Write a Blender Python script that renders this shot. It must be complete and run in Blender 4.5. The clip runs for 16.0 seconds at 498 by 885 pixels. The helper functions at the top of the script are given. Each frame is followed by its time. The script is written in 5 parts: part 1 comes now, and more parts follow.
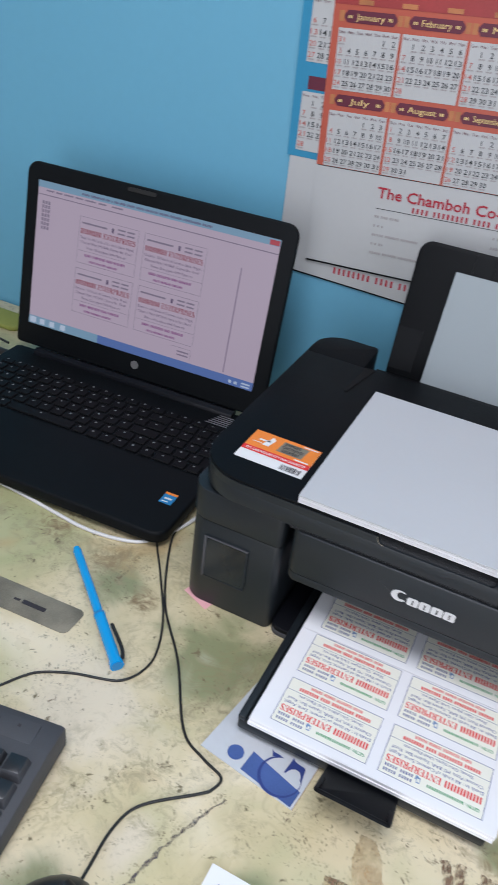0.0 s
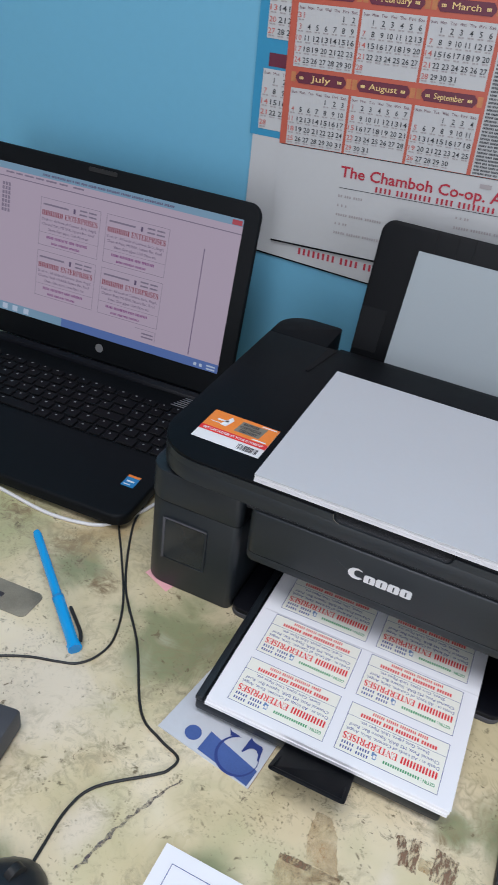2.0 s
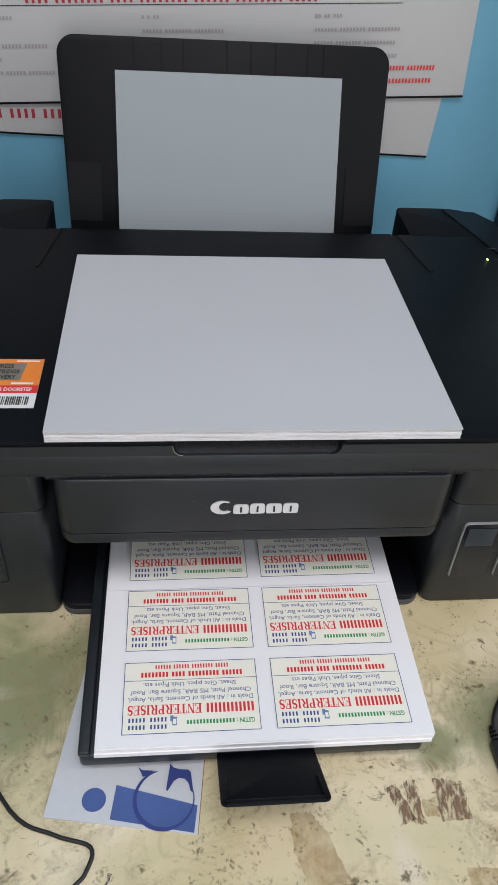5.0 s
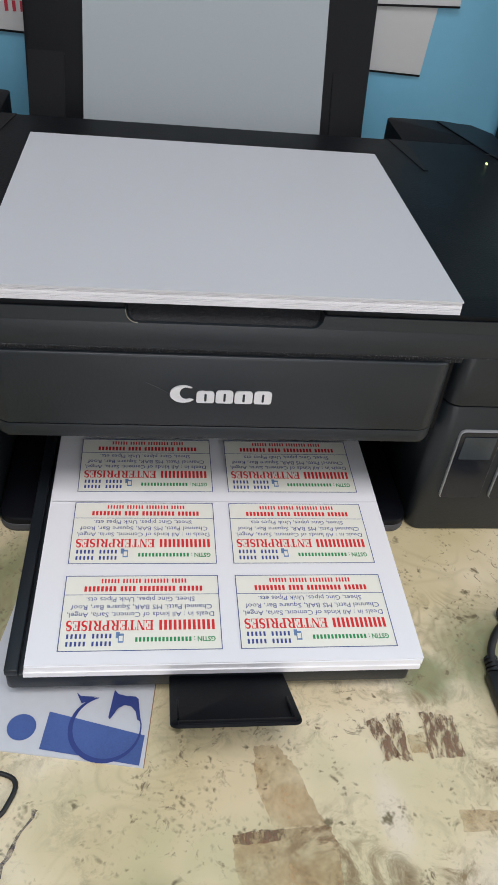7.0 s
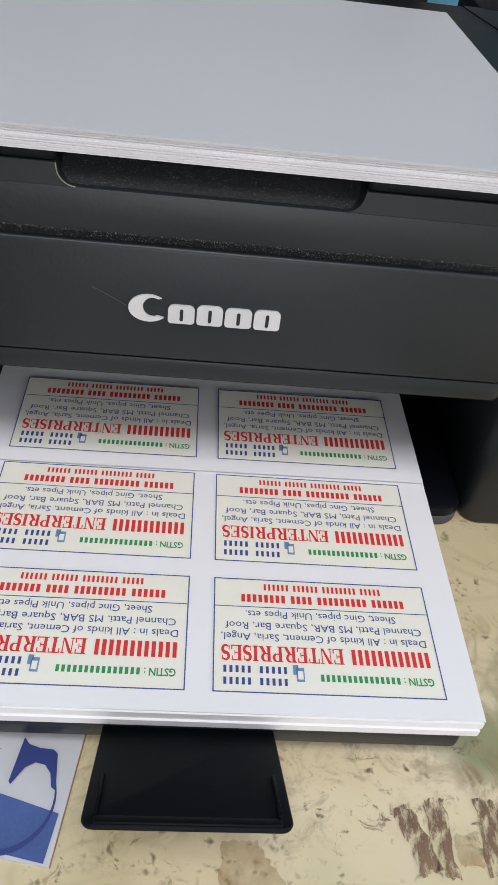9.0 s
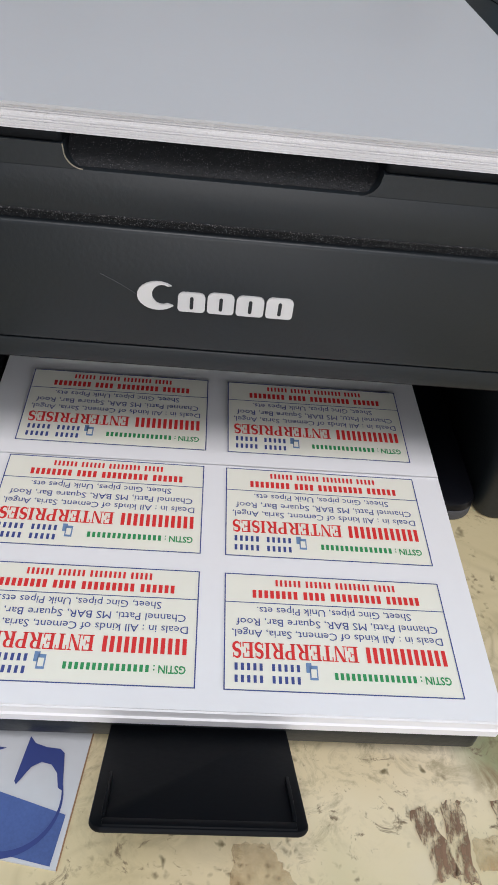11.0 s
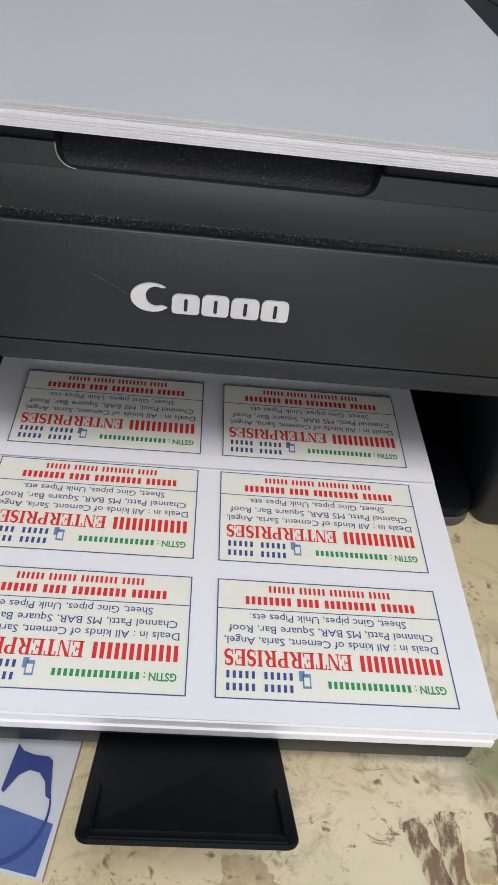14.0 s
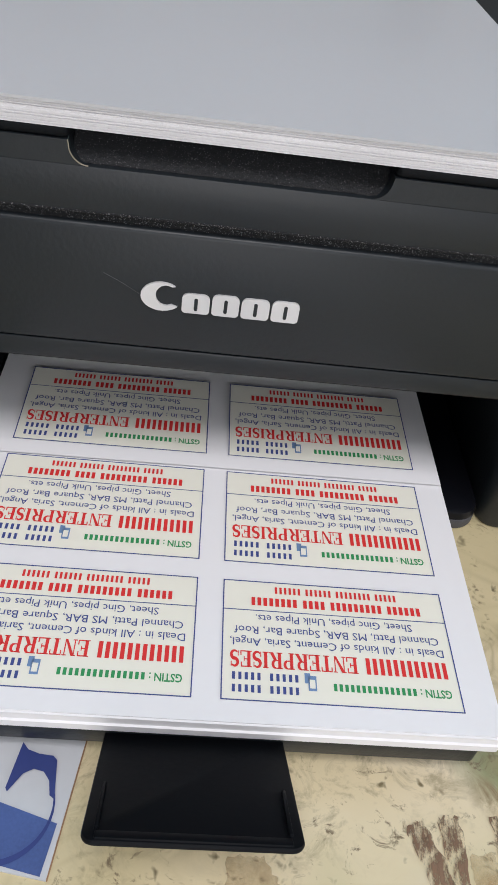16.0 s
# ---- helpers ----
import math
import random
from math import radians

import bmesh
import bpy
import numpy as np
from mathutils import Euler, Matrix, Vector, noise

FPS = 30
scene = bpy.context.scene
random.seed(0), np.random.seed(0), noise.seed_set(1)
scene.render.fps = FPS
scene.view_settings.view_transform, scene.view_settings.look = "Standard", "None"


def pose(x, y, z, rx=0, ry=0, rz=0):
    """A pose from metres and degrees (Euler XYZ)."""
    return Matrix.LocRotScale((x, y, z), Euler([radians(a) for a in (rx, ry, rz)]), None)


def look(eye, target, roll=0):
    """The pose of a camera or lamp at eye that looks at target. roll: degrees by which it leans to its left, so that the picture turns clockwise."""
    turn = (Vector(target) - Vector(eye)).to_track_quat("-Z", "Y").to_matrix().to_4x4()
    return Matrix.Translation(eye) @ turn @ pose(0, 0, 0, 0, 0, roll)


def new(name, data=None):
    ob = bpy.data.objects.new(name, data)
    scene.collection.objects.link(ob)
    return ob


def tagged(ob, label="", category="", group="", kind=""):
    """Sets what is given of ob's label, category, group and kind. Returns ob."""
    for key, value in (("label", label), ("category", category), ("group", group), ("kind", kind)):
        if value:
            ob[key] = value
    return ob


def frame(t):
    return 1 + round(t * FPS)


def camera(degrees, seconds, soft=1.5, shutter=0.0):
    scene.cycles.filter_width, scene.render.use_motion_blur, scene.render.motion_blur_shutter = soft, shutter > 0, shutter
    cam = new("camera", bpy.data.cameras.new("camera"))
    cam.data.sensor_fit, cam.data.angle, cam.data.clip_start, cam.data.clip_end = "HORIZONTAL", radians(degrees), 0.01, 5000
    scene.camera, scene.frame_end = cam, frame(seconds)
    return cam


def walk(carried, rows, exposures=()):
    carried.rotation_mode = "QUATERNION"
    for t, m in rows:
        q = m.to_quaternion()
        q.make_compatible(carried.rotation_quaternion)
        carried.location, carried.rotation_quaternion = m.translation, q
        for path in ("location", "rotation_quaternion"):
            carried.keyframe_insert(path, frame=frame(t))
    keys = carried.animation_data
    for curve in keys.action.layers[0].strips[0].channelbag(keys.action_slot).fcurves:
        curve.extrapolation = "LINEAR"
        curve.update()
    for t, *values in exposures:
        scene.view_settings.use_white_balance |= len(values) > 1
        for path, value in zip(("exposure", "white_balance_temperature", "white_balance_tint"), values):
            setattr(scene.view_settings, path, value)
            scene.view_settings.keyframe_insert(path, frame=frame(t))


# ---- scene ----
cam = camera(36.50, 16.0, soft=1.0, shutter=0.5)
PATH = [
    (0, (0.0136, -0.4596, 1.2723), (-0.1401, -0.0705, 0.9985), 7.79),
    (0.5, (0.0348, -0.4602, 1.2738), (-0.1073, -0.0654, 1.0019), 7.25),
    (1, (0.0337, -0.4589, 1.2731), (-0.1134, -0.0671, 0.9995), 7.84),
    (1.5, (0.0321, -0.4547, 1.2681), (-0.1163, -0.0640, 0.9937), 8.07),
    (2, (0.0355, -0.4493, 1.2654), (-0.1068, -0.0592, 0.9867), 8.07),
    (2.5, (0.0470, -0.4434, 1.2620), (-0.0844, -0.0480, 0.9856), 8.05),
    (3, (0.0507, -0.4296, 1.2586), (-0.0740, -0.0286, 0.9872), 7.23),
    (3.5, (0.0283, -0.3644, 1.1885), (-0.0082, 0.0454, 0.9043), 1.50),
    (3.7, (-0.0014, -0.3517, 1.1750), (0.0168, 0.0285, 0.8508), 1.45),
    (3.8, (-0.0143, -0.3514, 1.1734), (0.0164, 0.0252, 0.8459), 1.85),
    (3.9, (-0.0219, -0.3471, 1.1764), (0.0145, 0.0292, 0.8492), 2.50),
    (4, (-0.0343, -0.3398, 1.1763), (0.0129, 0.0356, 0.8495), 4.19),
    (4.2, (-0.0463, -0.3272, 1.1768), (-0.0035, 0.0519, 0.8536), 3.37),
    (6.3, (-0.0527, -0.3056, 1.1692), (0.0075, 0.0690, 0.8436), 6.31),
    (6.5, (-0.0431, -0.3097, 1.1328), (0.0022, 0.0880, 0.8332), 3.85),
    (7, (-0.0382, -0.3089, 1.0868), (0.0239, 0.0716, 0.7685), 6.87),
    (7.5, (-0.0375, -0.2966, 1.0776), (0.0166, 0.0866, 0.7611), 6.96),
    (8, (0.0000, -0.2550, 1.0190), (0.0585, 0.1358, 0.7128), 6.90),
    (8.5, (-0.0081, -0.2246, 1.0022), (0.0383, 0.1456, 0.6693), 8.50),
    (11, (-0.0106, -0.2170, 0.9944), (0.0288, 0.1516, 0.6589), 7.91),
    (11.5, (-0.0095, -0.2166, 0.9949), (0.0291, 0.1513, 0.6585), 7.81),
    (12, (-0.0114, -0.2165, 0.9955), (0.0260, 0.1518, 0.6595), 8.24),
    (12.5, (-0.0120, -0.2155, 0.9931), (0.0254, 0.1519, 0.6559), 8.38),
    (13, (-0.0105, -0.2135, 0.9926), (0.0299, 0.1556, 0.6577), 8.64),
    (13.5, (-0.0093, -0.2134, 0.9920), (0.0308, 0.1559, 0.6573), 8.50),
    (14, (-0.0086, -0.2139, 0.9929), (0.0311, 0.1555, 0.6583), 8.38),
    (14.5, (-0.0102, -0.2158, 0.9945), (0.0338, 0.1554, 0.6624), 8.99),
    (15, (-0.0111, -0.2158, 0.9941), (0.0329, 0.1537, 0.6601), 9.42),
    (15.5, (-0.0116, -0.2133, 0.9930), (0.0310, 0.1545, 0.6570), 9.27),
    (16, (-0.0120, -0.2123, 0.9930), (0.0291, 0.1556, 0.6568), 9.30),
]
walk(cam, [(t, look(eye, target, roll)) for t, eye, target, roll in PATH],
     exposures=[(0, 0.18, 6050, 10), (0.8, 0.08, 6050, 10), (3.1, 0.04, 6050, 10), (3.8, -0.12, 6450, 10), (6.4, 0.0, 6470, 10), (8, -0.03, 6500, 10), (16, -0.03, 6550, 10)])

# ---- light ----
world = bpy.data.worlds.new("world")
scene.world = world
world.use_nodes = True
sky = world.node_tree.nodes.new("ShaderNodeTexSky")
sky.sky_type, sky.sun_disc = "NISHITA", False
sky.sun_elevation, sky.sun_rotation = radians(40), radians(250)
world.node_tree.links.new(sky.outputs[0], world.node_tree.nodes["Background"].inputs[0])
world.node_tree.nodes["Background"].inputs[1].default_value = 0.1


def window_light(name, eye, target, w, h, watts, colour):
    data = bpy.data.lights.new(name, "AREA")
    data.shape, data.size, data.size_y, data.energy, data.color = "RECTANGLE", w, h, watts, colour
    ob = new(name, data)
    ob.matrix_world = look(eye, target)
    return ob


DAY = (0.985, 0.955, 0.97)
window_light("window_daylight", (1.46, -0.75, 1.65), (0.0, -0.75, 1.2), 1.3, 1.2, 12.0, DAY)
window_light("door_daylight", (0.1, -2.36, 1.25), (0.1, 0.0, 1.1), 1.1, 2.0, 21.0, DAY)
# unseen overhead lamp, added so level surfaces outshine upright ones
window_light("added_overhead_daylight", (-0.05, -0.80, 2.72), (-0.05, -0.80, 0.0), 1.1, 0.8, 25.5, DAY)

# ---- materials ----


def material(name, colour, rough=0.5, vary=0.06, grain=60.0, bump=0.02, metal=0.0, coat=0.0, spec=0.5):
    """Two scales of noise vary colour and gloss; a fine one gives relief."""
    m = bpy.data.materials.new(name)
    m.use_nodes = True
    n, l = m.node_tree.nodes, m.node_tree.links
    b = n["Principled BSDF"]
    co = n.new("ShaderNodeTexCoord")
    big, fine = n.new("ShaderNodeTexNoise"), n.new("ShaderNodeTexNoise")
    big.inputs["Scale"].default_value, big.inputs["Detail"].default_value = grain * 0.12, 5
    fine.inputs["Scale"].default_value, fine.inputs["Detail"].default_value = grain * 8, 3
    mix = n.new("ShaderNodeMath")
    mix.operation = "MULTIPLY_ADD"
    mix.inputs[1].default_value, mix.inputs[2].default_value = 0.35, 0.0
    add = n.new("ShaderNodeMath")
    l.new(co.outputs["Object"], big.inputs["Vector"])
    l.new(co.outputs["Object"], fine.inputs["Vector"])
    l.new(fine.outputs[0], mix.inputs[0])
    l.new(big.outputs[0], add.inputs[0])
    l.new(mix.outputs[0], add.inputs[1])
    ramp = n.new("ShaderNodeMapRange")
    ramp.inputs["From Min"].default_value, ramp.inputs["From Max"].default_value = 0.35, 1.0
    ramp.inputs["To Min"].default_value, ramp.inputs["To Max"].default_value = 1 - vary, 1 + vary
    l.new(add.outputs[0], ramp.inputs[0])
    tint = n.new("ShaderNodeVectorMath")
    tint.operation = "SCALE"
    tint.inputs[0].default_value = colour
    l.new(ramp.outputs[0], tint.inputs["Scale"])
    l.new(tint.outputs[0], b.inputs["Base Color"])
    gloss = n.new("ShaderNodeMapRange")
    gloss.inputs["From Min"].default_value, gloss.inputs["From Max"].default_value = 0.35, 1.0
    gloss.inputs["To Min"].default_value, gloss.inputs["To Max"].default_value = rough * 0.88, min(1, rough * 1.12)
    l.new(add.outputs[0], gloss.inputs[0])
    l.new(gloss.outputs[0], b.inputs["Roughness"])
    b.inputs["Metallic"].default_value = metal
    b.inputs["Coat Weight"].default_value = coat
    b.inputs["Specular IOR Level"].default_value = spec
    if bump:
        bp = n.new("ShaderNodeBump")
        bp.inputs["Strength"].default_value, bp.inputs["Distance"].default_value = bump, 0.002
        l.new(fine.outputs[0], bp.inputs["Height"])
        l.new(bp.outputs[0], b.inputs["Normal"])
    return m


def glow(name, colour, strength):
    m = bpy.data.materials.new(name)
    m.use_nodes = True
    n = m.node_tree.nodes
    b = n["Principled BSDF"]
    b.inputs["Base Color"].default_value = (0.02, 0.02, 0.02, 1)
    b.inputs["Roughness"].default_value = 0.35
    b.inputs["Emission Color"].default_value = (*colour, 1)
    b.inputs["Emission Strength"].default_value = strength
    return m


def table_laminate():
    """Marbled cream and green laminate with brown specks and burls."""
    m = bpy.data.materials.new("marbled_laminate")
    m.use_nodes = True
    n, l = m.node_tree.nodes, m.node_tree.links
    b = n["Principled BSDF"]
    co = n.new("ShaderNodeTexCoord")

    def noise_at(scale, detail, warp=0.0, rough=0.55, shift=0.0):
        t = n.new("ShaderNodeTexNoise")
        t.inputs["Scale"].default_value, t.inputs["Detail"].default_value = scale, detail
        t.inputs["Distortion"].default_value, t.inputs["Roughness"].default_value = warp, rough
        mp = n.new("ShaderNodeMapping")
        mp.inputs["Location"].default_value = (shift, shift * 0.7, 0)
        l.new(co.outputs["Object"], mp.inputs[0])
        l.new(mp.outputs[0], t.inputs["Vector"])
        return t.outputs[0]

    def ramp(src, *stops):
        r = n.new("ShaderNodeValToRGB")
        r.color_ramp.elements[0].position, r.color_ramp.elements[0].color = stops[0][0], (*stops[0][1], 1)
        r.color_ramp.elements[1].position, r.color_ramp.elements[1].color = stops[-1][0], (*stops[-1][1], 1)
        for p, c in stops[1:-1]:
            r.color_ramp.elements.new(p).color = (*c, 1)
        l.new(src, r.inputs[0])
        return r.outputs[0]

    def blend(fac, a, c):
        x = n.new("ShaderNodeMix")
        x.data_type = "RGBA"
        l.new(fac, x.inputs["Factor"])
        for value, slot in ((a, 6), (c, 7)):
            if isinstance(value, tuple):
                x.inputs[slot].default_value = (*value, 1)
            else:
                l.new(value, x.inputs[slot])
        return x.outputs[2]

    def product(a, c):
        x = n.new("ShaderNodeMath")
        x.operation = "MULTIPLY"
        l.new(a, x.inputs[0])
        l.new(c, x.inputs[1])
        return x.outputs[0]

    bw = ((0, 0, 0), (1, 1, 1))
    warp = noise_at(16, 5, 0.8, 0.6, shift=4.4)

    def spot(x, y, r, sx=1.0, sy=1.0):
        """A soft, uneven patch about a place on the top."""
        mp = n.new("ShaderNodeMapping")
        mp.inputs["Location"].default_value = (-x * sx, -y * sy, 0)
        mp.inputs["Scale"].default_value = (sx, sy, 0)
        le = n.new("ShaderNodeVectorMath")
        le.operation = "LENGTH"
        l.new(co.outputs["Object"], mp.inputs[0])
        l.new(mp.outputs[0], le.inputs[0])
        ad = n.new("ShaderNodeMath")
        ad.operation = "MULTIPLY_ADD"
        ad.inputs[1].default_value, ad.inputs[2].default_value = r * 1.6, -r * 0.8
        l.new(warp, ad.inputs[0])
        su = n.new("ShaderNodeMath")
        l.new(le.outputs["Value"], su.inputs[0])
        l.new(ad.outputs[0], su.inputs[1])
        mr = n.new("ShaderNodeMapRange")
        mr.interpolation_type = "SMOOTHSTEP"
        mr.inputs["From Min"].default_value, mr.inputs["From Max"].default_value = r, r * 0.25
        l.new(su.outputs[0], mr.inputs[0])
        return mr.outputs[0]

    clouds = ramp(noise_at(7, 4, 0.6), (0.3, (0.51, 0.435, 0.24)), (0.44, (0.625, 0.535, 0.325)), (0.56, (0.71, 0.61, 0.405)), (0.72, (0.80, 0.71, 0.54)))
    green = ramp(noise_at(5, 3, 0.8, shift=3.1), (0.50, bw[0]), (0.68, bw[1]))
    col = blend(green, clouds, (0.43, 0.43, 0.22))
    # green of the laminate; the patch at (-0.040, -0.205) paints a greenish shadow
    for x, y, r in ((-0.150, -0.045, 0.075), (0.150, -0.085, 0.040), (-0.28, -0.01, 0.04), (-0.040, -0.205, 0.03), (0.105, -0.096, 0.020), (-0.17, -0.27, 0.035)):
        col = blend(spot(x, y, r), col, (0.27, 0.285, 0.15))
    for x, y, r, sx, sy in ((-0.215, -0.150, 0.08, 1, 1), (0.0705, -0.165, 0.022, 2.0, 0.70), (-0.13, -0.215, 0.03, 1.3, 0.8), (0.12, -0.215, 0.05, 1, 1), (0.20, -0.20, 0.06, 1, 1)):
        col = blend(spot(x, y, r, sx, sy), col, (0.71, 0.62, 0.47))
    for x, y, r in ((-0.38, 0.035, 0.04), (-0.29, 0.03, 0.025), (0.04, -0.185, 0.035), (-0.36, -0.11, 0.03), (0.13, -0.145, 0.02), (0.067, -0.190, 0.014), (0.093, -0.188, 0.012), (0.049, -0.190, 0.012), (0.103, -0.107, 0.014), (0.069, -0.160, 0.006), (-0.30, 0.01, 0.03), (-0.245, -0.02, 0.02)):
        col = blend(product(spot(x, y, r), ramp(noise_at(55, 6, 1.5, 0.7, shift=6.1), (0.45, bw[0]), (0.6, bw[1]))), col, (0.26, 0.19, 0.10))
    white = ramp(noise_at(8, 3, 0.4, shift=7.7), (0.67, bw[0]), (0.82, bw[1]))
    col = blend(white, col, (0.72, 0.67, 0.54))
    ochre = ramp(noise_at(9, 3, 0.4, shift=11.3), (0.60, bw[0]), (0.72, bw[1]))
    col = blend(ochre, col, (0.50, 0.36, 0.18))
    turns, part_of = n.new("ShaderNodeMath"), n.new("ShaderNodeMath")
    turns.operation, part_of.operation = "MULTIPLY", "FRACT"
    turns.inputs[1].default_value = 13.0
    l.new(noise_at(13, 2, 0.5, 0.5, shift=1.7), turns.inputs[0])
    l.new(turns.outputs[0], part_of.inputs[0])
    burl = ramp(part_of.outputs[0], (0.0, (0.42, 0.42, 0.42)), (0.22, bw[0]), (0.78, bw[0]), (1.0, (0.42, 0.42, 0.42)))
    where = ramp(noise_at(11, 3, 0.4, shift=5.2), (0.58, bw[0]), (0.72, bw[1]))
    col = blend(product(burl, where), col, (0.42, 0.35, 0.20))
    wide_turns, wide_part = n.new("ShaderNodeMath"), n.new("ShaderNodeMath")
    wide_turns.operation, wide_part.operation = "MULTIPLY", "FRACT"
    wide_turns.inputs[1].default_value = 15.0
    l.new(noise_at(20, 3, 0.9, 0.5, shift=14.2), wide_turns.inputs[0])
    l.new(wide_turns.outputs[0], wide_part.inputs[0])
    rings = ramp(wide_part.outputs[0], (0.0, (0.45, 0.45, 0.45)), (0.3, bw[0]), (0.7, bw[0]), (1.0, (0.45, 0.45, 0.45)))
    for x, y, r in ((0.127, -0.068, 0.035), (-0.214, 0.032, 0.05), (-0.337, 0.027, 0.05), (-0.127, -0.055, 0.05), (-0.214, -0.237, 0.05)):
        col = blend(product(rings, spot(x, y, r)), col, (0.30, 0.24, 0.13))
    cells = n.new("ShaderNodeTexVoronoi")
    cells.inputs["Scale"].default_value = 330
    sway = n.new("ShaderNodeVectorMath")
    sway.operation = "MULTIPLY_ADD"
    l.new(noise_at(120, 3, shift=3.3), sway.inputs[0])
    sway.inputs[1].default_value = (0.010, -0.009, 0.0)
    l.new(co.outputs["Object"], sway.inputs[2])
    l.new(sway.outputs[0], cells.inputs["Vector"])
    specks = ramp(cells.outputs["Distance"], (0.10, (0.9, 0.9, 0.9)), (0.42, bw[0]))
    groups = ramp(noise_at(34, 5, 0.9, 0.65, shift=2.3), (0.53, bw[0]), (0.625, bw[1]))
    col = blend(product(specks, groups), col, (0.17, 0.13, 0.07))
    mottle = ramp(noise_at(70, 6, 0.8, 0.75, shift=8.3), (0.49, bw[0]), (0.64, (0.75, 0.75, 0.75)))
    patches = ramp(noise_at(11, 3, 0.6, shift=12.9), (0.42, bw[0]), (0.58, bw[1]))
    col = blend(product(mottle, patches), col, (0.33, 0.28, 0.17))
    fleck = ramp(noise_at(85, 3, 0.4, 0.6, shift=9.1), (0.65, bw[0]), (0.72, bw[1]))
    col = blend(fleck, col, (0.19, 0.155, 0.085))
    crumbs = ramp(noise_at(150, 4, 1.0, 0.7, shift=21.7), (0.59, bw[0]), (0.69, bw[1]))
    col = blend(product(crumbs, ramp(noise_at(21, 3, 0.6, shift=19.1), (0.50, bw[0]), (0.60, bw[1]))), col, (0.20, 0.15, 0.09))
    grain = ramp(noise_at(210, 4, 0.6, 0.7, shift=15.9), (0.55, bw[0]), (0.74, (0.45, 0.45, 0.45)))
    col = blend(product(grain, ramp(noise_at(18, 4, 0.8, shift=17.3), (0.46, bw[0]), (0.60, bw[1]))), col, (0.24, 0.19, 0.10))
    l.new(col, b.inputs["Base Color"])
    r = ramp(noise_at(14, 4), (0.3, (0.26, 0.26, 0.26)), (0.7, (0.42, 0.42, 0.42)))
    l.new(r, b.inputs["Roughness"])
    bp = n.new("ShaderNodeBump")
    bp.inputs["Strength"].default_value, bp.inputs["Distance"].default_value = 0.05, 0.001
    l.new(noise_at(300, 2), bp.inputs["Height"])
    l.new(bp.outputs[0], b.inputs["Normal"])
    return m


def residue(name, colour, scale, low, high, stretch=(1, 1, 1)):
    """A broken film of glue or dirt: the gaps in it are clear."""
    m = material(name, colour, 0.7, 0.35, 200, 0.2)
    n, l = m.node_tree.nodes, m.node_tree.links
    t, r, co, mp = n.new("ShaderNodeTexNoise"), n.new("ShaderNodeMapRange"), n.new("ShaderNodeTexCoord"), n.new("ShaderNodeMapping")
    t.inputs["Scale"].default_value, t.inputs["Detail"].default_value, t.inputs["Roughness"].default_value = scale, 6, 0.7
    mp.inputs["Scale"].default_value = stretch
    r.inputs["From Min"].default_value, r.inputs["From Max"].default_value = low, high
    l.new(co.outputs["Object"], mp.inputs[0])
    l.new(mp.outputs[0], t.inputs["Vector"])
    l.new(t.outputs[0], r.inputs[0])
    l.new(r.outputs[0], n["Principled BSDF"].inputs["Alpha"])
    return m


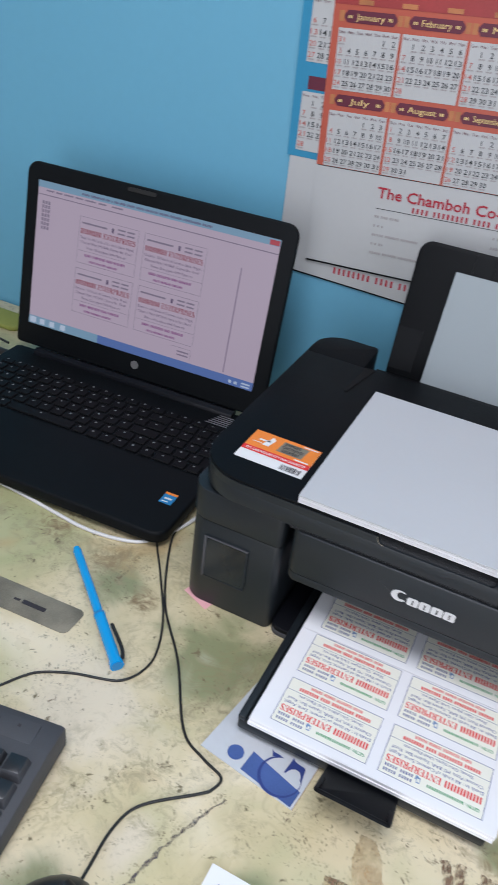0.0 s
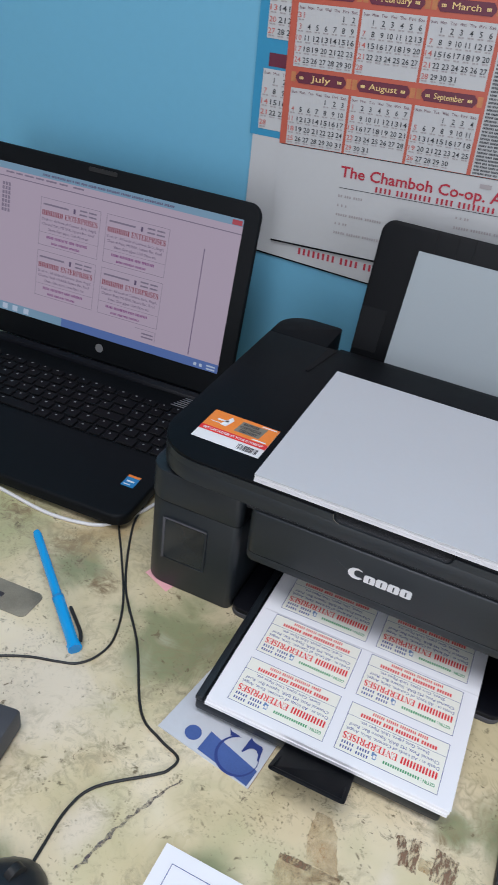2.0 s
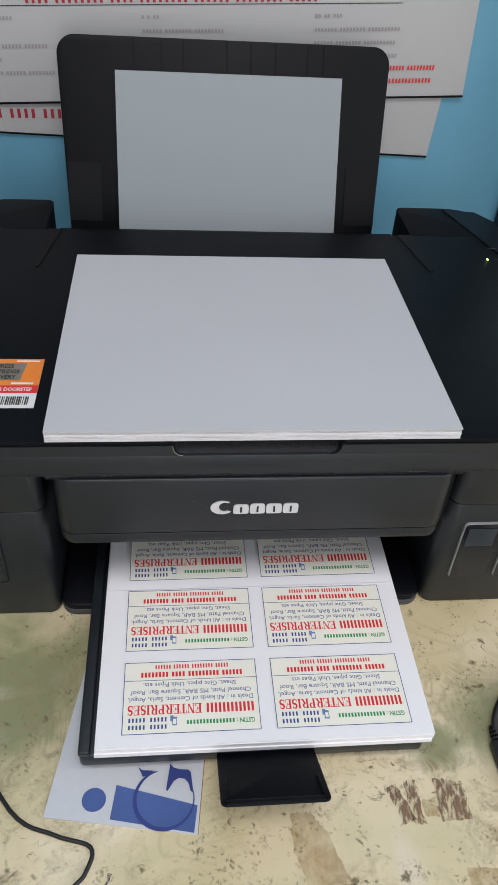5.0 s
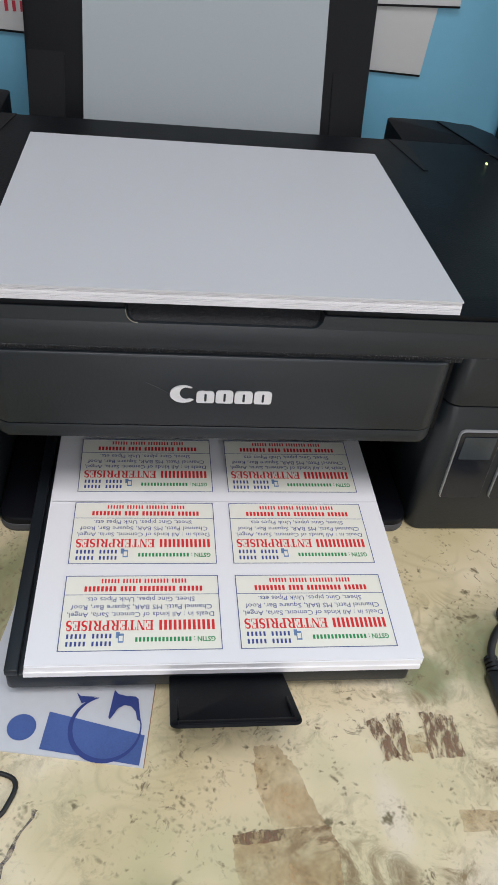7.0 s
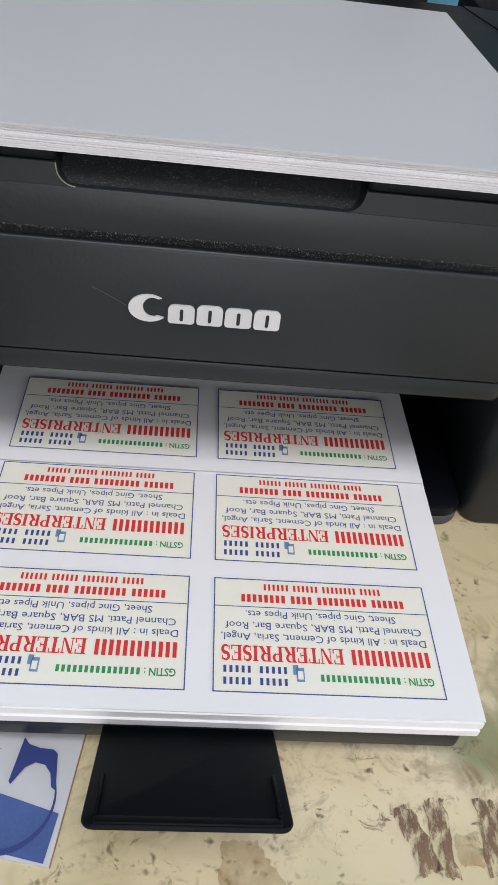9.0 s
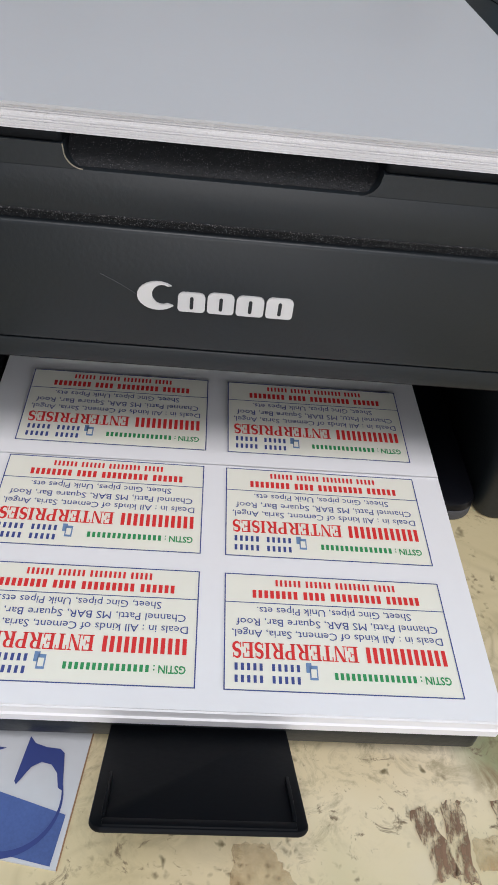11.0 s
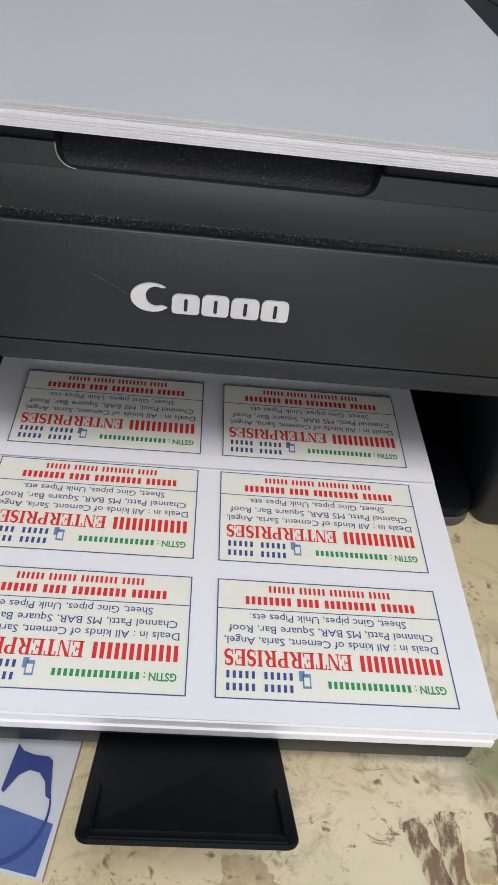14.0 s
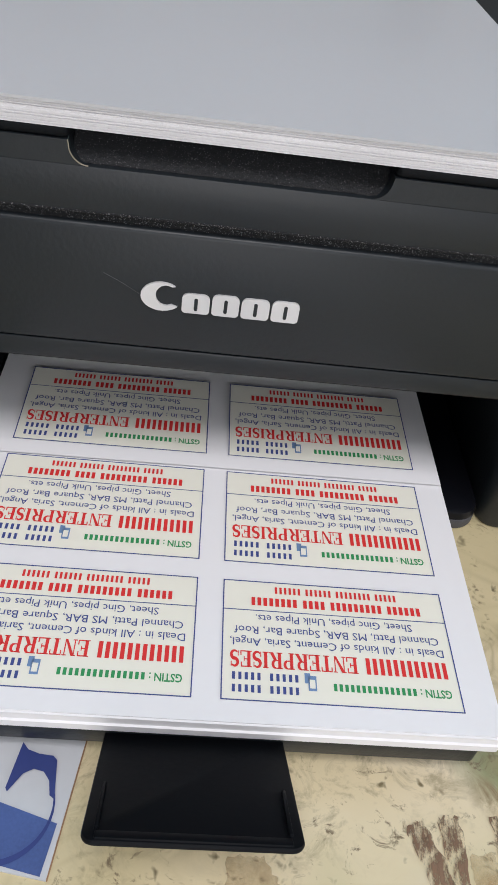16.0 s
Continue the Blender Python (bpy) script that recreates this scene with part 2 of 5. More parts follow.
M = {
    "wall": material("blue_wall_paint", (0.135, 0.37, 0.525), 0.55, 0.05, 12, 0.08),
    "plaster": material("grey_plaster_paint", (0.42, 0.42, 0.42), 0.8, 0.06, 10, 0.05),
    "ceiling": material("white_ceiling_paint", (0.7, 0.7, 0.7), 0.8, 0.04, 10, 0.05),
    "floor": material("grey_floor_tile", (0.35, 0.33, 0.30), 0.4, 0.15, 8, 0.05),
    "table": table_laminate(),
    "edge": material("dark_table_edge", (0.10, 0.07, 0.05), 0.5, 0.2, 30, 0.05),
    "black": material("printer_black_plastic", (0.0130, 0.0168, 0.0205), 0.39, 0.12, 70, 0.05, spec=0.42),
    "lid": material("textured_lid_plastic", (0.0035, 0.0044, 0.0058), 0.5, 0.12, 90, 0.10, spec=0.11),
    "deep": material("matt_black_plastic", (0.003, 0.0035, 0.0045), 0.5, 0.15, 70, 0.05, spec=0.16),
    "gloss": material("glossy_black_plastic", (0.005, 0.0055, 0.008), 0.36, 0.1, 40, 0.01, spec=0.2),
    "flap": material("smooth_black_plastic", (0.0035, 0.0042, 0.0058), 0.5, 0.1, 60, 0.02, spec=0.13),
    "smoke": material("smoky_window_plastic", (0.014, 0.017, 0.020), 0.16, 0.6, 110, 0.02),
    # grey body plastic, also the painted-light colour of the key sides
    "keyboard": material("grey_and_lit_keyboard_plastic", (0.058, 0.059, 0.066), 0.6, 0.2, 120, 0.1),
    "laptop": material("laptop_black_plastic", (0.0042, 0.0052, 0.0064), 0.5, 0.12, 80, 0.08, spec=0.12),
    "key": material("key_black_plastic", (0.004, 0.0042, 0.005), 0.5, 0.12, 90, 0.04, spec=0.15),
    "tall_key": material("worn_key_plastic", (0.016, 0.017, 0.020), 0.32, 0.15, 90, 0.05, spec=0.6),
    "legend": material("key_legend_print", (0.24, 0.245, 0.25), 0.6, 0.05, 50, 0),
    "paper": material("white_paper", (0.84, 0.84, 0.86), 0.75, 0.015, 40, 0.03),
    # white paper with the weaker light on the lid pile mixed into its colour
    "dimmed_paper": material("dimmed_white_paper", (0.505, 0.51, 0.525), 0.46, 0.03, 40, 0.02, spec=0.32),
    # darker copy of the white paper; the dim light is in its colour
    "grey_paper": material("shaded_grey_paper", (0.30, 0.335, 0.35), 0.7, 0.02, 40, 0.03),
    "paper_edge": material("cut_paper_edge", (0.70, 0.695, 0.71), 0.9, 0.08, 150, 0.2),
    "card": material("cream_card_print", (0.86, 0.85, 0.75), 0.7, 0.03, 30, 0.01),
    "red": material("red_print", (0.72, 0.03, 0.03), 0.6, 0.05, 50, 0),
    "navy": material("navy_print", (0.05, 0.075, 0.27), 0.6, 0.05, 50, 0),
    "emblem": material("dark_navy_print", (0.026, 0.045, 0.20), 0.5, 0.1, 60, 0),
    "day": material("day_number_print", (0.04, 0.043, 0.048), 0.6, 0.05, 50, 0),
    "sunday": material("faded_red_print", (0.48, 0.14, 0.12), 0.6, 0.1, 50, 0),
    "crimson": material("crimson_print", (0.38, 0.015, 0.035), 0.6, 0.05, 50, 0),
    "icon": material("pale_blue_print", (0.16, 0.27, 0.48), 0.6, 0.1, 50, 0),
    "green": material("green_print", (0.03, 0.30, 0.10), 0.6, 0.05, 50, 0),
    "ink": material("black_print", (0.03, 0.025, 0.03), 0.6, 0.05, 50, 0),
    "grey": material("grey_print", (0.33, 0.30, 0.30), 0.6, 0.05, 50, 0),
    "orange": material("orange_print", (0.42, 0.085, 0.05), 0.45, 0.10, 30, 0.01),
    "maroon": material("maroon_print", (0.11, 0.014, 0.035), 0.45, 0.15, 60, 0.01),
    "header": material("dark_red_print", (0.30, 0.035, 0.035), 0.45, 0.3, 60, 0.01),
    "gold": material("gold_print", (0.75, 0.55, 0.22), 0.5, 0.1, 60, 0.0),
    "calendar": material("calendar_paper", (0.45, 0.455, 0.455), 0.5, 0.03, 20, 0.02),
    "teal": material("blue_calendar_print", (0.03, 0.23, 0.40), 0.45, 0.08, 25, 0.01),
    "silver": material("silver_print", (0.75, 0.75, 0.76), 0.35, 0.03, 60, 0, metal=0.35),
    "rim": material("clear_plastic_rim", (0.34, 0.35, 0.36), 0.3, 0.4, 120, 0.03, metal=0.4),
    "chrome": material("brushed_metal", (0.55, 0.55, 0.56), 0.3, 0.1, 60, 0.03, metal=0.9),
    "steel": material("dull_tan_metal", (0.27, 0.245, 0.19), 0.55, 0.3, 90, 0.08, metal=0.25),
    "ruler": material("stained_steel", (0.22, 0.20, 0.15), 0.6, 0.75, 160, 0.25, metal=0.15),
    "blue_pen": material("blue_pen_plastic", (0.01, 0.32, 0.72), 0.22, 0.05, 50, 0.01, coat=0.4),
    "cable": material("black_cable_rubber", (0.012, 0.012, 0.012), 0.45, 0.1, 80, 0.03),
    "bead": material("grey_ferrite_plastic", (0.055, 0.055, 0.062), 0.5, 0.2, 90, 0.05),
    "white_cable": material("white_cable_rubber", (0.7, 0.69, 0.68), 0.5, 0.06, 80, 0.02),
    "logo_blue": material("blue_logo_print", (0.055, 0.10, 0.29), 0.55, 0.35, 150, 0.01),
    "card_white": material("worn_white_card", (0.56, 0.58, 0.61), 0.6, 0.08, 25, 0.03),
    "torn": material("brown_torn_board", (0.30, 0.18, 0.10), 0.9, 0.6, 400, 0.2),
    "pink": material("pink_paper", (0.80, 0.42, 0.44), 0.8, 0.06, 40, 0.03),
    "ornament": material("ornament_print", (0.42, 0.16, 0.06), 0.5, 0.4, 300, 0),
    "clear": material("smoky_clear_plastic", (0.042, 0.053, 0.062), 0.2, 0.8, 150, 0),
    "ink_dark": material("dark_ink", (0.012, 0.014, 0.02), 0.15, 0.3, 40, 0),
    "wood": material("dark_brown_wood", (0.10, 0.052, 0.042), 0.45, 0.3, 20, 0.06),
    "pale_blue": material("pale_blue_paint", (0.35, 0.55, 0.60), 0.5, 0.06, 30, 0.03),
    "cloth": material("olive_cloth", (0.25, 0.27, 0.06), 0.9, 0.25, 60, 0.3),
    "intel_blue": material("blue_sticker", (0.02, 0.22, 0.50), 0.35, 0.1, 60, 0),
    "sticker_orange": material("orange_sticker", (0.85, 0.24, 0.03), 0.35, 0.1, 50, 0),
    "sticker_white": material("white_sticker", (0.8, 0.79, 0.78), 0.4, 0.03, 50, 0),
    "tape": residue("brown_tape_residue", (0.21, 0.125, 0.075), 480, 0.42, 0.60, (1, 0.4, 1)),
    "tape_thin": residue("thin_tape_residue", (0.26, 0.16, 0.08), 300, 0.48, 0.72, (0.4, 1, 1)),
    "glue": residue("ochre_glue_residue", (0.45, 0.30, 0.14), 60, 0.30, 0.95),
    "scuff": residue("dark_scuff", (0.10, 0.08, 0.095), 190, 0.36, 0.64),
    "screen": glow("screen_page", (0.62, 0.49, 0.60), 0.47),
    "title": glow("screen_title_bar", (0.28, 0.48, 0.66), 0.42),
    "taskbar": glow("screen_task_bar", (0.12, 0.22, 0.58), 0.42),
    "scr_red": glow("screen_red", (0.40, 0.04, 0.08), 0.4),
    "scr_dark": glow("screen_dark", (0.20, 0.12, 0.28), 0.3),
    "scr_violet": glow("screen_violet", (0.34, 0.05, 0.30), 0.4),
    "scr_line": glow("screen_line", (0.36, 0.28, 0.40), 0.36),
    "scr_light": glow("screen_light", (0.62, 0.70, 0.85), 0.5),
    "close": glow("screen_close", (0.65, 0.05, 0.08), 0.42),
    "led": glow("power_light", (0.75, 0.95, 0.35), 1.6),
}


def dusty(name, colour, dust, low):
    """Black plastic with pale grains of dust in its texture."""
    m = material(name, colour, 0.6, 0.2, 90, 0.3, spec=0.2)
    n, l = m.node_tree.nodes, m.node_tree.links
    b = n["Principled BSDF"]
    under = b.inputs["Base Color"].links[0].from_socket
    t, r, x, co = n.new("ShaderNodeTexNoise"), n.new("ShaderNodeMapRange"), n.new("ShaderNodeMix"), n.new("ShaderNodeTexCoord")
    t.inputs["Scale"].default_value, t.inputs["Detail"].default_value = 2300, 2
    r.inputs["From Min"].default_value, r.inputs["From Max"].default_value = low, low + 0.08
    x.data_type = "RGBA"
    x.inputs[7].default_value = (*dust, 1)
    l.new(co.outputs["Object"], t.inputs["Vector"])
    l.new(t.outputs[0], r.inputs[0])
    l.new(r.outputs[0], x.inputs["Factor"])
    l.new(under, x.inputs[6])
    l.new(x.outputs[2], b.inputs["Base Color"])
    return m


M["dusty"] = dusty("dusty_black_plastic", (0.008, 0.009, 0.011), (0.12, 0.125, 0.13), 0.59)
M["grip"] = dusty("textured_grip_plastic", (0.013, 0.014, 0.016), (0.09, 0.09, 0.095), 0.62)
M["dust_glint_line"] = dusty("dusty_lit_edge_plastic", (0.012, 0.013, 0.015), (0.15, 0.15, 0.155), 0.58)

# ---- builders ----
PRINT = ("day_print", "sunday_print", "small_print", "weekday_print", "red_line_print", "dark_print", "faint_print", "title", "title_print", "title_bar_print", "words", "band_print",
         "bar_code", "button_print", "scale_marks", "telephone_print", "tool_bar", "task_icon", "border_lines", "month_name", "scroll_print", "corner_ornament", "stamp", "ruled_line")
TOP = 0.75  # height of the table top
K = 0.91  # metres for one unit of the plan


def thing(name, at=(0, 0, 0), rz=0.0, k=K, label="", category="", group="", kind=""):
    """An empty at a place of the plan (z above the table top); its parts are drawn in its own axes."""
    ob = new(name)
    ob.matrix_world = Matrix.Translation((K * at[0], K * at[1], TOP + K * at[2])) @ Matrix.Rotation(radians(rz), 4, "Z")
    ob.empty_display_size = 0.02
    ob["k"] = k
    return tagged(ob, label, category, group, kind)


def scale_of(ob):
    while ob.parent:
        ob = ob.parent
    return ob["k"]


def part(name, bm, mat, parent, label=""):
    """Links a bmesh, drawn in its thing's axes, as one mesh under a thing or a part."""
    me = bm
    if not isinstance(bm, bpy.types.Mesh):
        bmesh.ops.scale(bm, vec=(scale_of(parent),) * 3, verts=bm.verts)
        me = bpy.data.meshes.new(name)
        bm.to_mesh(me)
        bm.free()
        me.materials.append(mat)
    ob = new(name, me)
    ob.parent = parent
    return tagged(ob, label, kind="stuff" if name in PRINT else "")


def piece(name, me, parent, at):
    """One more object on a shared mesh, at a place in its thing's axes."""
    ob = new(name, me)
    ob.parent = parent
    ob.location = Vector(at) * scale_of(parent)
    return ob


def flat_shade_off(bm, angle=35):
    for f in bm.faces:
        f.smooth = True
    for e in bm.edges:
        e.smooth = len(e.link_faces) == 2 and e.calc_face_angle(0) < radians(angle)


def box(x0, x1, y0, y1, z0, z1, bevel=0.0, seg=2, bm=None):
    own = bmesh.new()
    bmesh.ops.create_cube(own, size=1)
    for v in own.verts:
        v.co = ((x0, x1)[v.co.x > 0], (y0, y1)[v.co.y > 0], (z0, z1)[v.co.z > 0])
    if bevel:
        bmesh.ops.bevel(own, geom=own.edges[:], offset=bevel, segments=seg, affect="EDGES", profile=0.5)
        flat_shade_off(own)
    return joined(bm, own)


def joined(bm, own):
    if bm is None:
        return own
    me = bpy.data.meshes.new("tmp")
    own.to_mesh(me)
    own.free()
    bm.from_mesh(me)
    bpy.data.meshes.remove(me)
    return bm


def outline(corners, seg=8):
    """A plan outline from corners (x, y, radius), counterclockwise."""
    pts = []
    for i, (x, y, r) in enumerate(corners):
        p = Vector((x, y))
        a = (Vector(corners[i - 1][:2]) - p).normalized()
        b = (Vector(corners[(i + 1) % len(corners)][:2]) - p).normalized()
        if r <= 0:
            pts.append(p)
            continue
        half = a.angle(b) / 2
        d = r / math.tan(half)
        c = p + (a + b).normalized() * (r / math.sin(half))
        s, e = p + a * d - c, p + b * d - c
        begin = math.atan2(s.y, s.x)
        turn = (math.atan2(e.y, e.x) - begin + math.pi) % (2 * math.pi) - math.pi
        pts += [c + Vector((r * math.cos(begin + turn * k / seg), r * math.sin(begin + turn * k / seg))) for k in range(seg + 1)]
    return pts


def prism(pts, z0, z1, bevel=0.0, axis="z", bm=None, seg=2):
    """An outline drawn up (or back, for axis y: points are x, z) into a solid."""
    own = bmesh.new()
    n = len(pts)
    if axis == "z":
        low, high = [own.verts.new((p[0], p[1], z0)) for p in pts], [own.verts.new((p[0], p[1], z1)) for p in pts]
    elif axis == "y":
        low, high = [own.verts.new((p[0], z0, p[1])) for p in pts], [own.verts.new((p[0], z1, p[1])) for p in pts]
    else:
        low, high = [own.verts.new((z0, p[0], p[1])) for p in pts], [own.verts.new((z1, p[0], p[1])) for p in pts]
    own.faces.new(low)
    own.faces.new(high)
    for i in range(n):
        own.faces.new((low[i], low[(i + 1) % n], high[(i + 1) % n], high[i]))
    bmesh.ops.recalc_face_normals(own, faces=own.faces[:])
    if bevel:
        sharp = [e for e in own.edges if e.calc_face_angle(0) > radians(60)]
        bmesh.ops.bevel(own, geom=sharp, offset=bevel, segments=seg, affect="EDGES", profile=0.5)
    flat_shade_off(own)
    return joined(bm, own)


def tube(path, r, sides=8, bm=None, smooth=True):
    """A round cord along points, rounded off between them."""
    pts = [Vector(p) for p in path]
    if smooth and len(pts) > 2:
        fine = []
        for i in range(len(pts) - 1):
            p0, p1, p2, p3 = pts[max(i - 1, 0)], pts[i], pts[i + 1], pts[min(i + 2, len(pts) - 1)]
            for k in range(6):
                t = k / 6
                fine.append(0.5 * ((2 * p1) + (p2 - p0) * t + (2 * p0 - 5 * p1 + 4 * p2 - p3) * t * t + (3 * p1 - p0 - 3 * p2 + p3) * t ** 3))
        pts = fine + [pts[-1]]
    own = bmesh.new()
    rings = []
    for i, p in enumerate(pts):
        d = (pts[min(i + 1, len(pts) - 1)] - pts[max(i - 1, 0)]).normalized()
        s = d.cross(Vector((0, 0, 1)))
        s = s.normalized() if s.length > 1e-4 else Vector((1, 0, 0))
        u = s.cross(d)
        rings.append([own.verts.new(p + r * (math.cos(a) * s + math.sin(a) * u)) for a in (2 * math.pi * k / sides for k in range(sides))])
    for a, b in zip(rings, rings[1:]):
        for k in range(sides):
            own.faces.new((a[k], a[(k + 1) % sides], b[(k + 1) % sides], b[k]))
    own.faces.new(rings[0])
    own.faces.new(rings[-1])
    bmesh.ops.recalc_face_normals(own, faces=own.faces[:])
    flat_shade_off(own, 60)
    return joined(bm, own)


def sheet(quads, z=0.0, bm=None):
    """Flat pieces in the xy plane: each four corners."""
    own = bmesh.new()
    for q in quads:
        f = own.faces.new([own.verts.new((p[0], p[1], z)) for p in q])
        f.normal_update()
        if f.normal.z < 0:
            f.normal_flip()
    return joined(bm, own)


def bars(rows, z=0.0, bm=None):
    """Plain bars (x, y, width, height) in the xy plane."""
    return sheet([[(x, y), (x + w, y), (x + w, y + h), (x, y + h)] for x, y, w, h in rows], z, bm)


GLYPHS = {}


def lettering(text, width=None, height=None, bold=0.0):
    """Flat letters as vertices and faces, their lower left corner at the origin."""
    key = (text, bold)
    if key not in GLYPHS:
        cu = bpy.data.curves.new("letters", "FONT")
        cu.body, cu.size, cu.resolution_u, cu.offset = text, 1.0, 2, bold
        ob = new("letters", cu)
        me = bpy.data.meshes.new_from_object(ob.evaluated_get(bpy.context.evaluated_depsgraph_get()))
        co = np.array([v.co[:] for v in me.vertices])
        GLYPHS[key] = co - (co[:, 0].min(), 0, 0), [tuple(p.vertices) for p in me.polygons]
        bpy.data.objects.remove(ob)
        bpy.data.curves.remove(cu)
        bpy.data.meshes.remove(me)
    co, faces = GLYPHS[key]
    h = 1.0 if height is None else height / 0.72
    w = h if width is None else width / co[:, 0].max()
    return co * (w, h, 1), faces


def write(items, z=0.0, bm=None):
    """Lines of (text, x, y, width, cap height, bold) on the xy plane, in one mesh."""
    own = bm or bmesh.new()
    for text, x, y, width, height, bold in items:
        co, faces = lettering(text, width, height, bold)
        vs = [own.verts.new((c[0] + x, c[1] + y, z)) for c in co]
        for f in faces:
            try:
                own.faces.new([vs[i] for i in f])
            except ValueError:
                pass
    own.normal_update()
    for f in own.faces:
        if f.normal.z < 0:
            f.normal_flip()
    return own


def word_bars(x, y, height, words, unit, fill=1.0):
    """Short bars in groups as long as words, for writing that is not spelled out; below 1, fill parts them into one bar a letter."""
    rows = []
    for w in words:
        if fill < 1:
            rows += [(x + k * unit, y, unit * fill, height * 0.74) for k in range(int(w))]
        else:
            rows.append((x, y, w * unit, height * 0.66))
        x += (w + 0.7) * unit
    return rows


def stroke(pts, widths):
    """Quads along a line whose width changes."""
    quads = []
    side = []
    for i, p in enumerate(pts):
        d = Vector(pts[min(i + 1, len(pts) - 1)]) - Vector(pts[max(i - 1, 0)])
        d.normalize()
        n = Vector((-d.y, d.x)) * widths[i] / 2
        side.append((Vector(p) + n, Vector(p) - n))
    for a, b in zip(side, side[1:]):
        quads.append([a[0], b[0], b[1], a[1]])
    return quads


def rect(x0, x1, y0, y1):
    return [(x0, y0), (x1, y0), (x1, y1), (x0, y1)]


def serif_letter(c):
    """A bold roman capital with thick stems, thin arms and serifs, one unit high: its quads and its width."""
    q = []
    if c in "EPRI":
        q += [rect(0.09, 0.31, 0, 1), rect(0, 0.40, 0, 0.06), rect(0, 0.40, 0.94, 1)]
    if c == "I":
        return q, 0.40
    if c == "E":
        q += [rect(0.31, 0.76, 0.93, 1), rect(0.68, 0.76, 0.70, 0.93), rect(0.31, 0.55, 0.48, 0.55), rect(0.50, 0.56, 0.36, 0.67), rect(0.31, 0.80, 0, 0.07), rect(0.72, 0.80, 0.07, 0.30)]
        return q, 0.80
    if c == "T":
        return [rect(0.28, 0.50, 0, 1), rect(0.18, 0.60, 0, 0.06), rect(0, 0.78, 0.93, 1), rect(0, 0.07, 0.70, 0.93), rect(0.71, 0.78, 0.70, 0.93)], 0.78
    if c == "N":
        return [rect(0.11, 0.18, 0, 1), rect(0.74, 0.81, 0, 1), [(0.08, 1), (0.32, 1), (0.81, 0), (0.66, 0)], rect(0, 0.18, 0.94, 1), rect(0, 0.29, 0, 0.06), rect(0.63, 0.92, 0.94, 1)], 0.92
    if c in "PR":
        turn = [radians(a) for a in range(90, -91, -20)]
        q += stroke([(0.46 + 0.22 * math.cos(a), 0.73 + 0.235 * math.sin(a)) for a in turn], [0.07 + 0.13 * math.cos(a) for a in turn])
        q += [rect(0.31, 0.46, 0.93, 1), rect(0.31, 0.46, 0.46, 0.53)]
    if c == "P":
        return q, 0.78
    if c == "R":
        return q + [[(0.38, 0.48), (0.60, 0.50), (0.90, 0), (0.66, 0)], rect(0.80, 0.94, 0, 0.06)], 0.92
    up, down = [radians(a) for a in range(35, 256, 20)], [radians(a) for a in range(75, -146, -20)]
    pts = [(0.34 + 0.22 * math.cos(a), 0.74 + 0.225 * math.sin(a)) for a in up] + [(0.34 + 0.23 * math.cos(a), 0.27 + 0.235 * math.sin(a)) for a in down]
    q = stroke(pts, [0.08 + 0.14 * max(0, math.sin(math.pi * i / (len(pts) - 1))) for i in range(len(pts))])
    return q + [rect(0.54, 0.60, 0.68, 0.98), rect(0.06, 0.12, 0.02, 0.34)], 0.66


def serif(text, x, y, width, height, z=0.0, bm=None, gap=0.06):
    """A word in bold roman capitals, fitted to a width and a height."""
    letters = [serif_letter(c) for c in text]
    k = width / (sum(w for _, w in letters) + gap * (len(text) - 1))
    quads, at = [], 0.0
    for q, w in letters:
        quads += [[(x + (p[0] + at) * k, y + p[1] * height) for p in r] for r in q]
        at += w + gap
    return sheet(quads, z, bm)


def stood(bm, y, rot=0.0, at=(0, 0)):
    """Turns a drawing in the xy plane upright, facing the room: x, z at depth y."""
    m = Matrix.Translation((at[0], y, at[1])) @ Matrix.Rotation(radians(90), 4, "X") @ Matrix.Rotation(radians(rot), 4, "Z")
    bmesh.ops.transform(bm, matrix=m, verts=bm.verts)
    return bm

# ---- the room ----
T = 0.12
X0, X1, Y0, Y1, H = -1.70, 1.50, -2.40, 0.466 * K, 2.70


def built(name, bm, mat, label, category):
    me = bpy.data.meshes.new(name)
    bm.to_mesh(me)
    bm.free()
    me.materials.append(mat)
    return tagged(new(name, me), label, category, kind="structure")


built("wall_north", box(X0 - T, X1 + T, Y1, Y1 + T, 0, H), M["wall"], "sky-blue painted plaster wall behind the desk", "wall")
built("wall_west", box(X0 - T, X0, Y0, Y1, 0, H), M["plaster"], "grey plastered side wall of the room", "wall")
east = box(X1, X1 + T, Y0, -1.4, 0, H)
box(X1, X1 + T, -0.1, Y1, 0, H, bm=east)
box(X1, X1 + T, -1.4, -0.1, 0, 1.05, bm=east)
box(X1, X1 + T, -1.4, -0.1, 2.25, H, bm=east)
built("wall_east", east, M["plaster"], "grey plastered wall with a window opening", "wall")
south = box(X0 - T, -0.45, Y0 - T, Y0, 0, H)
box(0.65, X1 + T, Y0 - T, Y0, 0, H, bm=south)
box(-0.45, 0.65, Y0 - T, Y0, 2.1, H, bm=south)
built("wall_south", south, M["plaster"], "grey plastered wall with an open doorway", "wall")
built("floor", box(X0, X1, Y0, Y1, -0.1, 0), M["floor"], "grey tiled floor under the desk", "floor")
# ceiling out of view; its opening is made up for the overhead lamp
roof = box(X0 - T, X1 + T, Y0 - T, -1.20, H, H + 0.1)
box(X0 - T, X1 + T, -0.40, Y1 + T, H, H + 0.1, bm=roof)
box(X0 - T, -0.60, -1.20, -0.40, H, H + 0.1, bm=roof)
box(0.50, X1 + T, -1.20, -0.40, H, H + 0.1, bm=roof)
